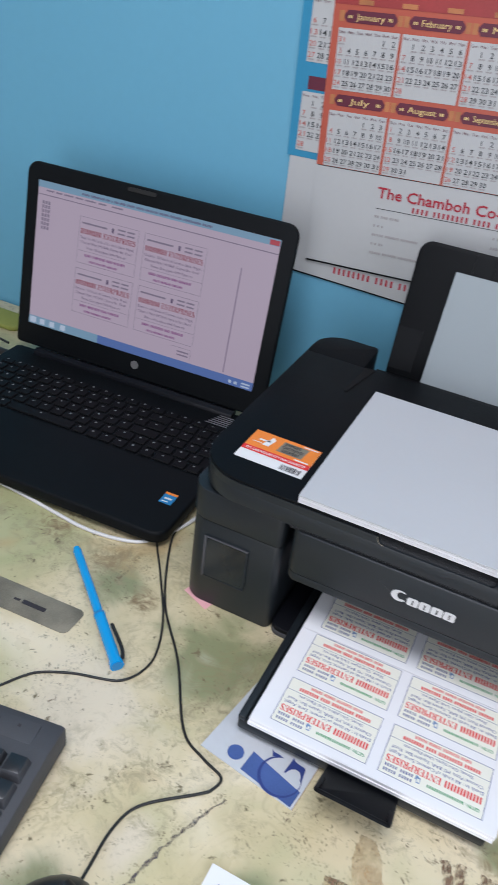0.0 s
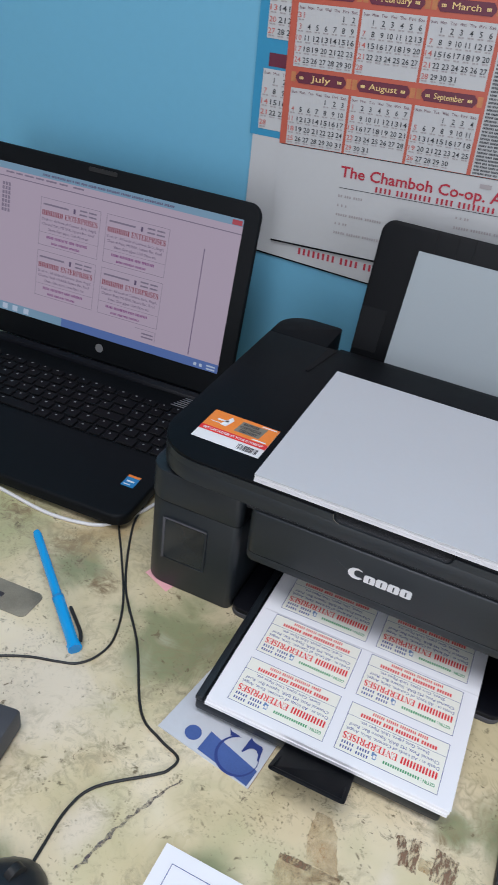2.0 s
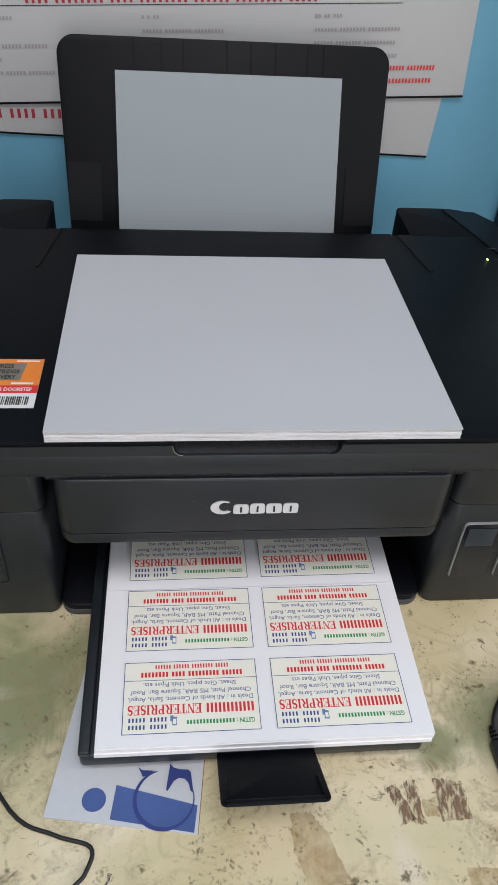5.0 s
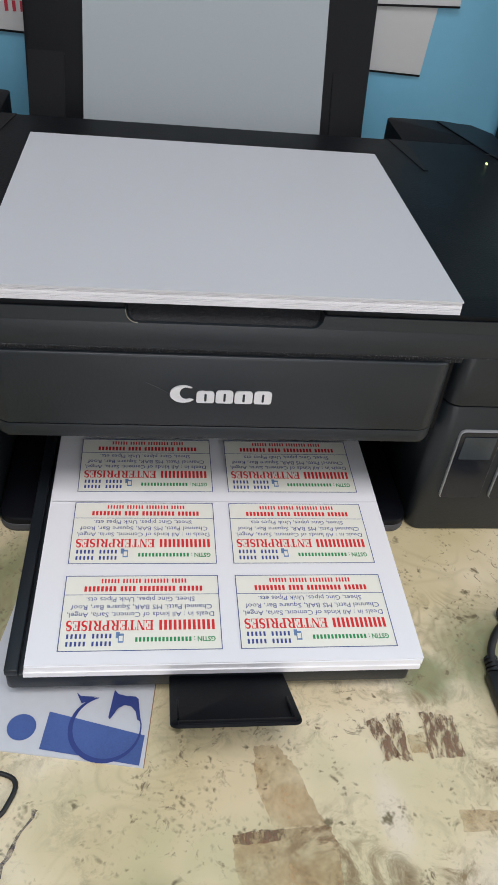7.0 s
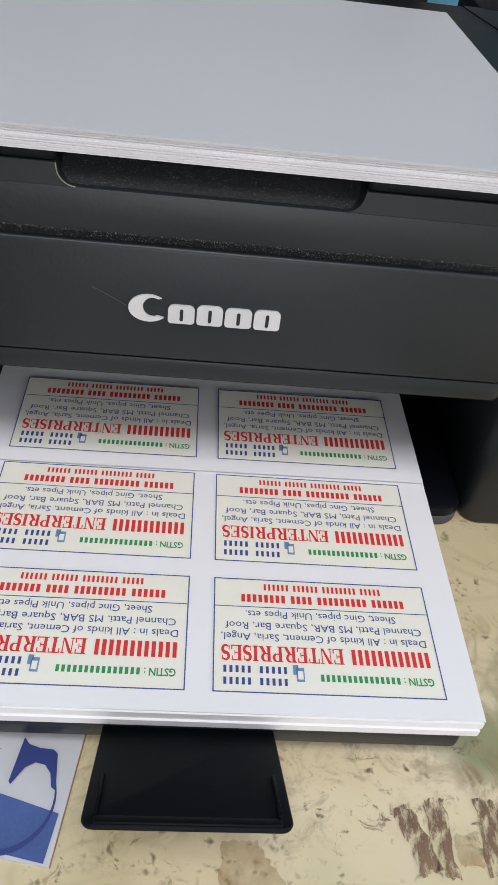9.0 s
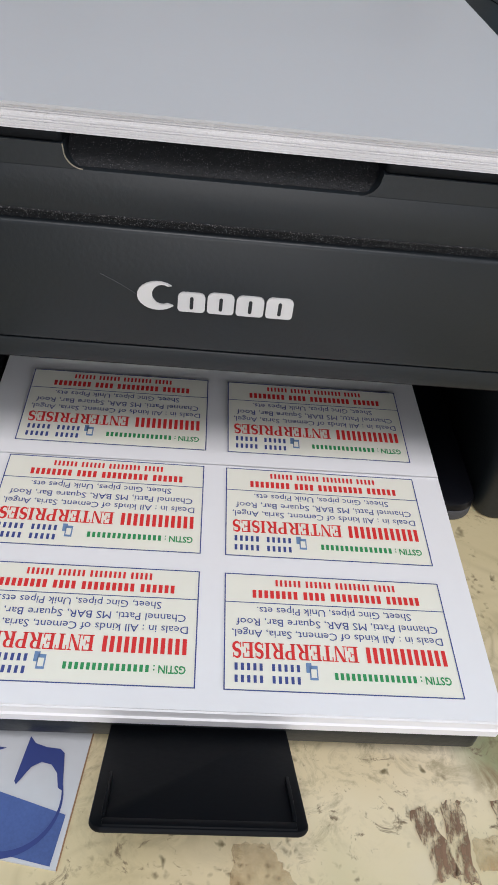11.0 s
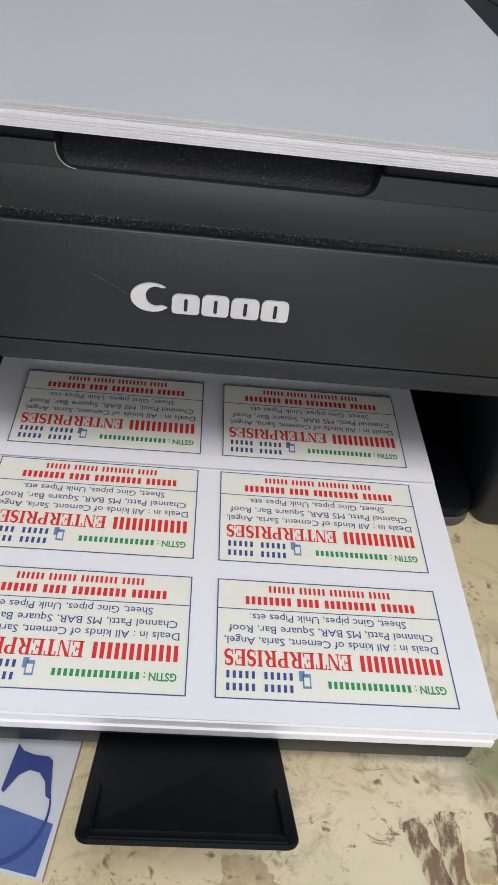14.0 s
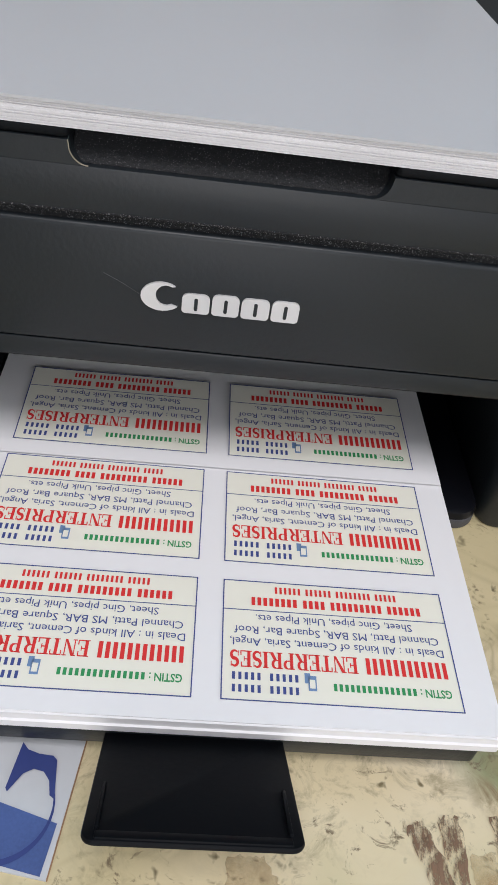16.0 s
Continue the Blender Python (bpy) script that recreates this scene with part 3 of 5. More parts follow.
built("ceiling", roof, M["ceiling"], "white painted ceiling", "ceiling")

# ---- desk ----
desk = thing("desk", (0, 0, -TOP / K), label="long desk with marbled cream and green laminate top", category="desk")
h = TOP / K
part("desk_top", box(-1.15, 0.95, -0.62, 0.463, h - 0.03, h, 0.002), M["table"], desk, "marbled cream-green laminate with brown specks")
for x in (-1.1, 0.86):
    for y in (-0.58, 0.38):
        part("leg", box(x, x + 0.05, y, y + 0.05, 0, h - 0.03, 0.003), M["edge"], desk)

cab = thing("cupboard", (0.3125, 0.411, 0), label="shallow dark cupboard with brown stiles and pale blue panel", category="cupboard")
part("body", box(0, 0.42, 0.0, 0.052, 0, 0.62, 0.003), M["deep"], cab, "nearly black cupboard side")
for x in (0.0, 0.398):
    part("stile", box(x, x + 0.022, -0.012, -0.001, 0.0, 0.62, 0.002), M["wood"], cab, "brown wooden stile")
for z in (0.0, 0.598):
    part("rail", box(0.0222, 0.3978, -0.012, -0.001, z, z + 0.022, 0.002), M["wood"], cab)
part("panel", box(0.0222, 0.3978, -0.006, -0.001, 0.0222, 0.5978), M["pale_blue"], cab, "pale blue painted panel")


def patch(name, pts, mat, label, z=0.0006, rough=0.0012, n=9):
    """A thin stain with a ragged outline on the table top."""
    cx, cy = sum(p[0] for p in pts) / len(pts), sum(p[1] for p in pts) / len(pts)
    ob = thing(name, (cx, cy, 0), label=label, category="stain")
    ring = []
    for a, b in zip(pts, pts[1:] + pts[:1]):
        for k in range(n):
            t = k / n
            ring.append((a[0] + (b[0] - a[0]) * t - cx + random.uniform(-rough, rough), a[1] + (b[1] - a[1]) * t - cy + random.uniform(-rough, rough)))
    bm = bmesh.new()
    bm.faces.new([bm.verts.new((x, y, z)) for x, y in ring])
    bmesh.ops.triangulate(bm, faces=bm.faces[:])
    for f in bm.faces:
        if f.normal.z < 0:
            f.normal_flip()
    part("film", bm, mat, ob)


patch("tape_mark", [(0.0736, -0.1308), (0.0800, -0.1285), (0.0890, -0.1510), (0.0800, -0.1538)], M["tape"], "brown torn tape residue stuck on the table", rough=0.0008)
patch("tape_mark", [(0.0860, -0.1275), (0.0930, -0.1270), (0.0940, -0.1535), (0.0870, -0.1535)], M["tape"], "brown torn strip of tape residue on the table", rough=0.0010)
patch("tape_mark", [(0.1050, -0.1264), (0.1231, -0.1290), (0.1240, -0.1527), (0.1044, -0.1527)], M["tape"], "brown torn tape residue stuck on the table", rough=0.0008)
patch("glue_mark", [(0.0945, -0.1395), (0.1040, -0.1385), (0.1035, -0.1500), (0.0950, -0.1495)], M["glue"], "pale glue between two tape marks", rough=0.0006)
patch("glue_mark", [(-0.0022, -0.1868), (0.0231, -0.1846), (0.0451, -0.1846), (0.0473, -0.1923), (0.0470, -0.2176), (0.0022, -0.2170), (-0.0022, -0.2022)], M["glue"], "ochre square glue mark on the table", rough=0.0006)
patch("glue_mark", [(-0.0020, -0.1866), (0.0231, -0.1845), (0.0232, -0.1905), (-0.0020, -0.1915)], M["tape"], "dark torn edge of old tape on the table", z=0.0009, rough=0.0006)
patch("glue_mark", [(0.0300, -0.1850), (0.0451, -0.1845), (0.0468, -0.1920), (0.0300, -0.1935)], M["tape_thin"], "thin brown tape residue on the table", z=0.0009, rough=0.0006)
patch("glue_mark", [(0.0120, -0.1429), (0.0242, -0.1429), (0.0330, -0.1560), (0.0429, -0.1843), (0.0176, -0.1843), (0.0110, -0.1648)], M["glue"], "ochre ragged glue mark on the table", rough=0.0008)
patch("glue_mark", [(0.1110, -0.1802), (0.1650, -0.1813), (0.1630, -0.1925), (0.1110, -0.1901)], M["glue"], "ochre strip of glue on the table", rough=0.0006)
patch("scuff_mark", [(-0.1295, -0.268), (-0.1265, -0.268), (-0.1185, -0.232), (-0.1085, -0.203), (-0.094, -0.1714), (-0.0955, -0.1712), (-0.1120, -0.205), (-0.1218, -0.232)], M["scuff"], "dark diagonal scuff on the table", rough=0.0016)

# ---- wall calendars ----
CAL_Y = 0.463
START = {"January": (5, 31), "February": (1, 28), "March": (1, 31), "April": (4, 30), "May": (6, 31), "June": (2, 30),
         "July": (4, 31), "August": (0, 31), "September": (3, 30), "October": (5, 31), "November": (1, 30), "December": (3, 31)}


def month(parent, name, u, v, w, hgt, place, header=True):
    """One month's white cell with its days, and its name on a dark scroll above."""
    first, days = START[name]
    cell = part("month_cell", place(bars([(u, v, w, hgt)]), 0.0006), M["calendar"], parent, "white month table")
    dx, dy = w / 7, (hgt - 0.008) / 5
    black, red, small = [], [], []
    for d in range(1, days + 1):
        i = first + d - 1
        r, c = (i // 7) % 5, i % 7
        x, y = u + dx * (c + 0.10), v + hgt - 0.0075 - dy * (r + 0.62)
        (red if c == 0 else black).append((str(d), x + (0.0022 if d < 10 else 0), y, None if d < 12 else dx * 0.74, dy * 0.50, 0.008))
        small += [(x + 0.0008, y - dy * 0.24, dx * 0.30, dy * 0.13), (x + 0.0012 + dx * 0.34, y - dy * 0.24, dx * 0.24, dy * 0.13)]
    part("day_print", place(write(black), 0.0012), M["day"], cell, "black day numbers")
    part("sunday_print", place(write(red), 0.0012), M["sunday"], cell, "faded red day numbers")
    part("small_print", place(bars(small), 0.0012), M["grey"], cell)
    names = [(n, u + dx * (k + 0.15), v + hgt - 0.0058, dx * 0.66, 0.0032, 0.0) for k, n in enumerate(("Sun", "Mon", "Tue", "Wed", "Thu", "Fri", "Sat"))]
    part("weekday_print", place(write(names), 0.0012), M["maroon"], cell)
    if header:
        a, b, y = u + w * 0.07, u + w * 0.93, v + hgt + 0.0058
        pts = [(a, y + 0.005), (a + 0.004, y), (b - 0.004, y), (b, y + 0.005), (b, y + 0.008), (b - 0.004, y + 0.013), (a + 0.004, y + 0.013), (a, y + 0.008)]
        bm = bmesh.new()
        bm.faces.new([bm.verts.new((p[0], p[1], 0)) for p in pts])
        bmesh.ops.triangulate(bm, faces=bm.faces[:])
        scroll = part("name_scroll", place(bm, 0.0009), M["maroon"], cell, "dark maroon scroll")
        wide = min(w * 0.46, 0.0062 * len(name))
        part("month_name", place(write([(name, (a + b - wide) / 2, y + 0.0035, wide, 0.0068, 0.0)]), 0.0014), M["gold"], scroll, "cream month name")
        part("scroll_print", place(bars([(p + q, y + 0.0045, 0.0012, 0.0032) for p in (a + 0.005, b - 0.0105) for q in (0, 0.0018, 0.0036)]), 0.0014), M["gold"], scroll)
        part("corner_ornament", place(bars([(u - 0.001, y + 0.001, 0.006, 0.011), (u + w - 0.005, y + 0.001, 0.006, 0.011)]), 0.0006), M["ornament"], cell)


def wall_calendar_orange():
    at, rot = (-0.3204, 0.2205), 2.75
    cal = thing("wall_calendar", (at[0], CAL_Y, at[1]), label="orange and white paper wall calendar hanging over the printer", category="calendar")

    def place(bm, lift):
        return stood(bm, -lift, rot)

    W, Hc = 0.563, 0.44
    leaf = part("leaf", stood(box(0, W, 0, Hc, -0.0008, 0.0), 0.0, rot), M["calendar"], cal, "white paper leaf")
    part("bottom_strip", stood(box(0, W, -0.0012, 0.0006, -0.001, 0.0016, 0.0003), 0.0, rot), M["deep"], cal, "dark metal strip")
    part("orange_print", place(bars([(0, 0.126, W, Hc - 0.126)]), 0.0003), M["orange"], leaf, "orange printed ground")
    part("ruled_line", place(bars([(0.002, 0.1255, W - 0.004, 0.0008), (0.088, 0.0845, 0.40, 0.0007)]), 0.0006), M["ink"], leaf)
    for k, n in enumerate(("July", "August", "September")):
        month(cal, n, 0.009 + 0.0785 * k, 0.1268, 0.0750, 0.0660, place)
    for k, n in enumerate(("January", "February", "March")):
        month(cal, n, 0.009 + 0.0785 * k, 0.2165, 0.0750, 0.0670, place)
    for k, n in enumerate(("October", "November", "December")):
        month(cal, n, 0.3 + 0.0785 * k, 0.1268, 0.0750, 0.0660, place)
    for k, n in enumerate(("April", "May", "June")):
        month(cal, n, 0.3 + 0.0785 * k, 0.2165, 0.0750, 0.0670, place)
    part("header_band", place(bars([(0.001, 0.3075, W - 0.002, 0.090)]), 0.0006), M["header"], leaf, "darker red header with ornaments")
    part("corner_ornament", place(bars([(0.03 + 0.052 * k, 0.3085, 0.018, 0.005) for k in range(9)]), 0.0012), M["ornament"], leaf)
    hol = part("holiday_list", place(bars([(0.246, 0.1268, 0.047, 0.160)]), 0.0006), M["calendar"], cal, "white list of holidays")
    rows = []
    for k in range(41):
        rows += word_bars(0.2482, 0.1285 + 0.00383 * k, 0.0030, [random.randint(3, 9) for _ in range(3)] + [2], random.uniform(0.0014, 0.0017), 0.75)
    rows = [r for r in rows if r[0] + r[2] < 0.2915]
    part("small_print", place(bars(rows), 0.0012), M["day"], hol)
    part("heading", place(write([("Holidays", 0.2475, 0.2905, 0.044, 0.0075, 0.015)]), 0.0012), M["maroon"], hol)
    title = place(write([("The Chamboh Co-op. Agri. Ser", 0.087, 0.0985, 0.262, 0.0135, 0.018)]), 0.0008)
    part("title", title, M["crimson"], cal, "bold red title")
    rest = word_bars(0.355, 0.0985, 0.0125, (4, 6, 4), 0.0085, 0.6)
    rest += word_bars(0.135, 0.0868, 0.0092, (4, 8, 4, 8, 6, 8, 5), 0.0058, 0.45)
    part("title_print", place(bars(rest), 0.0008), M["crimson"], cal)
    small = [(0.26, 0.1135, 0.014, 0.005), (0.30, 0.113, 0.017, 0.006), (0.345, 0.1135, 0.024, 0.005)]
    for x, widths in ((0.088, (0.040, 0.018, 0.075, 0.02, 0.078)), (0.24, (0.022, 0.095, 0.03, 0.09)), (0.405, (0.03, 0.105, 0.10, 0.104, 0.104, 0.06))):
        for k, wd in enumerate(widths):
            small += word_bars(x, 0.073 - 0.0118 * k, 0.0042, [max(1, int(wd / 0.0032 * q)) for q in (0.22, 0.27, 0.33)], 0.0032, 0.62)
    part("small_print", place(bars(small), 0.0008), M["grey"], cal)
    part("telephone_print", place(bars(word_bars(0.47, 0.0255, 0.0058, (9, 9), 0.0032, 0.55) + word_bars(0.48, 0.0135, 0.0058, (14,), 0.0034, 0.55)), 0.001), M["red"], cal)


def wall_calendar_blue():
    cal = thing("wall_calendar", (-0.3635, CAL_Y + 0.0022, 0.200), label="blue and white paper wall calendar partly hidden behind another", category="calendar")
    rot = 1.2

    def place(bm, lift):
        return stood(bm, -lift, rot)

    bm = bmesh.new()
    for z in (0.0, 0.0008):
        bm.faces.new([bm.verts.new(p + (z,)) for p in ((0, 0), (0.5805, -0.028), (0.62, 0.45), (0.004, 0.45))])
    bmesh.ops.recalc_face_normals(bm, faces=bm.faces[:])
    leaf = part("leaf", place(bm, 0.0), M["calendar"], cal, "white paper leaf")
    bm = prism([(0, -0.0012), (0.5805, -0.0292), (0.5805, -0.0274), (0, 0.0006)], -0.0005, 0.0015)
    part("bottom_strip", place(bm, 0.0), M["deep"], cal, "dark metal strip")
    part("blue_print", place(sheet([[(-0.003, 0.150), (0.30, 0.150), (0.30, 0.45), (-0.006, 0.45)]]), 0.0011), M["teal"], leaf, "blue printed ground")
    for v, name in ((0.1585, "February"), (0.262, "June")):
        month(cal, name, 0.008, v, 0.085, 0.07, lambda b, lift: place(b, lift + 0.0012), header=False)
        part("scroll", place(bars([(0.014, v + 0.073, 0.07, 0.015)]), 0.0016), M["maroon"], cal)
    part("title_print", place(bars(word_bars(0.085, 0.0075, 0.012, (8, 4, 6, 8), 0.0070, 0.45)), 0.0012), M["crimson"], cal)


wall_calendar_blue()
wall_calendar_orange()


# ---- printed sheets ----
CW, CH = 0.0865, 0.0507


def card_meshes():
    """The pieces of one visiting card, about its middle, read from its far side."""
    def laid(bm, mat, name):
        bmesh.ops.rotate(bm, matrix=Matrix.Rotation(math.pi, 3, "Z"), verts=bm.verts)
        bmesh.ops.scale(bm, vec=(K, K, K), verts=bm.verts)
        me = bpy.data.meshes.new(name)
        bm.to_mesh(me)
        bm.free()
        me.materials.append(mat)
        return me

    w, hh = CW / 2, CH / 2
    y = lambda f: hh - CH * f  # noqa: E731
    ground = laid(bars([(-w, -hh, CW, CH)], 0.00015), M["card"], "card_print")
    t = 0.00045
    frame_rows = [(-w, -hh, CW, t), (-w, hh - t, CW, t), (-w, -hh, t, CH), (w - t, -hh, t, CH), (-w, y(0.735), CW, t * 0.8)]
    rule = laid(bars(frame_rows, 0.0003), M["navy"], "border_line")
    red = bars([(-w + 0.0036 + 0.0052 * k + dx, y(0.385), 0.0015, 0.0066) for k in range(6) for dx in (0.0, 0.0026)], 0.0003)
    serif("ENTERPRISES", -w + 0.0368, y(0.385), 0.0466, 0.0066, 0.0003, red)
    red = laid(red, M["red"], "red_print")
    address = word_bars(-w + 0.0095, y(0.850), 0.0050, (6, 9, 4, 8), 0.0023, 0.62) + word_bars(-w + 0.0185, y(0.955), 0.0042, (5, 8, 6, 6), 0.0018, 0.5)
    address = laid(bars(address, 0.0003), M["red"], "address_print")
    items = [("Deals in : All kinds of Cement, Saria, Angel,", -w + 0.0035, y(0.49), 0.0800, 0.0033, 0.0),
             ("Channel Patti, MS BAR, Square Bar, Roof", -w + 0.0045, y(0.59), 0.0775, 0.0033, 0.0),
             ("Sheet, Ginc pipes, Unik Pipes ets.", -w + 0.014, y(0.695), 0.0600, 0.0033, 0.0)]
    blue = laid(write(items, 0.0003), M["navy"], "navy_print")
    numbers = [(w - 0.0275 + 0.00225 * k, y(f), 0.0011, 0.0029) for k in range(11) if k != 5 for f in (0.120, 0.215)]
    numbers = laid(bars(numbers, 0.0003), M["navy"], "number_print")
    gr = laid(write([("GSTIN :", -w + 0.0035, y(0.165), 0.0115, 0.0032, 0.02)], 0.0003), M["green"], "green_print")
    tax = laid(bars([(-w + 0.0165 + 0.00205 * k, y(0.165), 0.0012, 0.0028) for k in range(15)], 0.0003), M["green"], "tax_number_print")
    phone = bars([(w - 0.0340, y(0.215), 0.0030, 0.0058), (w - 0.0318, y(0.235), 0.0020, 0.0040)], 0.0003)
    phone = laid(phone, M["icon"], "phone_print")
    glassy = laid(bars([(w - 0.0335, y(0.185), 0.0020, 0.0034)], 0.00045), M["card"], "phone_screen")
    return ground, rule, red, address, blue, numbers, gr, tax, phone, glassy


CARD = card_meshes()


def cards_on(parent, front, first, rows, z, dx=0.0):
    """Two columns of visiting cards printed on a sheet."""
    for r in range(rows):
        for x in (-0.0473, 0.0491):
            c = (x + dx, front + first + CH / 2 + 0.0596 * r, z)
            ground = piece("card_print", CARD[0], parent, c)
            for me in CARD[1:]:
                piece(me.name, me, ground, (0, 0, 0))


def curled(x0, x1, y0, y1, z, thick, lift=lambda y: 0.0, n=14):
    """A sheet or a pile of paper with a gentle curve along its length."""
    bm = bmesh.new()
    rows = []
    for k in range(n + 1):
        yy = y0 + (y1 - y0) * k / n
        zz = z + lift(yy)
        rows.append([bm.verts.new(p) for p in ((x0, yy, zz), (x1, yy, zz), (x1, yy, zz - thick), (x0, yy, zz - thick))])
    for a, b in zip(rows, rows[1:]):
        for i in range(4):
            bm.faces.new((a[i], a[(i + 1) % 4], b[(i + 1) % 4], b[i]))
    bm.faces.new(rows[0])
    bm.faces.new(rows[-1])
    bmesh.ops.recalc_face_normals(bm, faces=bm.faces[:])
    return bm


# ---- printer ----
LID_Z = 0.1755


def arc(cx, cy, r, a0, a1, n=8):
    return [(cx + r * math.cos(radians(a0 + (a1 - a0) * k / n)), cy + r * math.sin(radians(a0 + (a1 - a0) * k / n))) for k in range(n + 1)]


def printer():
    pr = thing("printer", label="black inkjet printer with side ink tanks and raised paper support", category="printer")
    L, R, B = -0.243, 0.252, 0.348
    # scanner unit and lid
    NOTCH, SEAM = 0.1645, 0.1722
    body = outline([(L + 0.004, 0.001, 0.05), (R - 0.004, 0.001, 0.05), (R - 0.004, 0.2860, 0.002), (L + 0.004, 0.2860, 0.002)])
    scan = part("scanner_body", prism(body, 0.1490, NOTCH, 0.0006), M["black"], pr)
    cut = [(L + 0.004, 0.001, 0.05), (-0.0640, 0.001, 0), (-0.0640, 0.0125, 0), (0.0525, 0.0125, 0), (0.0525, 0.001, 0), (R - 0.004, 0.001, 0.05), (R - 0.004, 0.285, 0.004), (L + 0.004, 0.285, 0.004)]
    part("scanner_rim", prism(outline(cut), NOTCH, SEAM, 0), M["black"], scan)
    r = 0.0062
    left = [(-0.0640, NOTCH), (-0.0575 + r, NOTCH)] + arc(-0.0575 + r, NOTCH + r, r, 270, 180, 8)[1:] + [(-0.0578, SEAM), (-0.0640, SEAM)]
    right = [(0.0525, NOTCH), (0.0525, SEAM), (0.0458, SEAM)] + arc(0.0455 - r, NOTCH + r, r, 360, 270, 8)
    for p in (left, right):
        part("grip_corner", prism(p, 0.001, 0.0124, 0, "y"), M["black"], scan)
    part("grip_pocket", prism([(0.0030, NOTCH + 0.0002), (0.0123, NOTCH + 0.0002), (0.0123, SEAM - 0.0002), (0.0110, SEAM - 0.0002), (0.0060, NOTCH + 0.0022)], -0.0570, 0.0460, 0, "x"), M["grip"], scan, "textured finger grip recess")
    lid_plan = [(L + 0.004, 0.0015, 0.05), (-0.0580, 0.0015, 0.002), (-0.0560, 0.0085, 0.003), (0.0440, 0.0085, 0.003), (0.0465, 0.0015, 0.002), (R - 0.004, 0.0015, 0.05), (R - 0.004, 0.2862, 0), (L + 0.004, 0.2862, 0)]
    top = part("lid_top", prism(outline(lid_plan), SEAM + 0.0004, LID_Z, 0.0005), M["lid"], pr, "finely textured black lid")
    # pale tube in place of the glint on the grip's left curve
    lip = tube([(x, 0.0010, z) for x, z in [(-0.0577, SEAM)] + arc(-0.0575 + r, NOTCH + r, r, 180, 268, 8)], 0.00022, 6)
    part("grip_rim_glint", lip, M["steel"], top, "highlight on the grip's curved rim, drawn as a pale line")
    # rear part on both sides of the paper feed
    part("rear_shoulder", prism(outline([(L + 0.004, 0.2865, 0.002), (-0.166, 0.2865, 0), (-0.166, B, 0.006), (L + 0.004, B, 0.035)]), 0.1489, LID_Z, 0.0006), M["lid"], pr)
    part("rear_shoulder", prism(outline([(0.158, 0.2865, 0), (R - 0.004, 0.2865, 0.002), (R - 0.004, B, 0.045), (0.158, B, 0.006)]), 0.1489, LID_Z, 0.0006), M["lid"], pr)
    for fold in ([(-0.1640, 0.2860), (-0.1670, 0.218), (-0.1635, 0.217), (-0.1520, 0.2860)], [(0.1450, 0.2860), (0.1572, 0.217), (0.1610, 0.218), (0.1580, 0.2860)]):
        part("hinge_fold", prism(fold, LID_Z - 0.001, LID_Z + 0.0005), M["deep"], pr)
    part("rear_feed_cover", prism([(0.2865, 0.1489), (0.344, 0.1489), (0.344, 0.1500), (0.30, 0.1520), (0.2865, 0.1530)], -0.163, 0.157, 0.0004, "x"), M["deep"], pr)
    panel = part("control_panel", prism([(0.2040, 0.343), (0.2465, 0.190), (0.2465, 0.318), (0.2335, 0.339)], LID_Z - 0.001, LID_Z + 0.0006), M["gloss"], pr, "glossy black control panel")
    part("panel_groove", prism([(0.2030, 0.343), (0.2462, 0.188), (0.2466, 0.1905), (0.2044, 0.343)], LID_Z - 0.001, LID_Z + 0.0009), M["deep"], pr)
    part("power_light", box(0.2144, 0.2156, 0.2394, 0.2419, LID_Z, LID_Z + 0.0012), M["led"], panel, "small lit yellow light")
    marks = [(0.2209, 0.2399, 0.0035, 0.0012), (0.2249, 0.2324, 0.0025, 0.0018), (0.2279, 0.2244, 0.0025, 0.0018), (0.2209, 0.2604, 0.009, 0.0015), (0.2299, 0.2154, 0.003, 0.0018)]
    part("button_print", bars(marks, LID_Z + 0.0010), M["keyboard"], panel)
    # main body
    part("back_body", prism(outline([(-0.236, 0.21, 0.004), (0.236, 0.21, 0.004), (0.236, B - 0.004, 0.03), (-0.236, B - 0.004, 0.03)]), 0.004, 0.1488, 0.002), M["black"], pr)
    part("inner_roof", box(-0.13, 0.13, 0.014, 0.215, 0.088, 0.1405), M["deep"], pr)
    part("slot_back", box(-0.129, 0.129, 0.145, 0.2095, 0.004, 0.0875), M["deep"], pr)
    part("floor_plate", prism(outline([(-0.1412, 0.010, 0.012), (0.1315, 0.010, 0.012), (0.1315, 0.208, 0), (-0.1412, 0.208, 0)]), 0.0, 0.0105, 0.0025), M["gloss"], pr, "glossy black base plate")
    part("plate_lip", prism(outline([(-0.1411, 0.0092, 0.012), (0.1312, 0.0092, 0.012), (0.1312, 0.050, 0), (-0.1411, 0.050, 0)]), 0.0, 0.0062, 0.0012), M["keyboard"], pr, "greyer lip of the base plate")
    # front panel, its ends curving back
    pts = [(-0.1325, 0.022)] + arc(-0.1205, 0.0125, 0.0122, 180, 262, 7) + arc(0.1135, 0.0125, 0.0122, 278, 360, 7) + [(0.1257, 0.022)]
    bm = prism(pts, 0.0970, 0.1452, 0.0016, seg=3)
    front = part("front_panel", bm, M["black"], pr)
    foot = [(p[0] * 0.998, p[1] + 0.0004) for p in pts]
    part("panel_foot", prism(foot, 0.0880, 0.0968, 0.0008), M["black"], pr)
    part("panel_seam", box(-0.136, 0.129, 0.0030, 0.02, 0.1446, 0.1491), M["dusty"], pr)
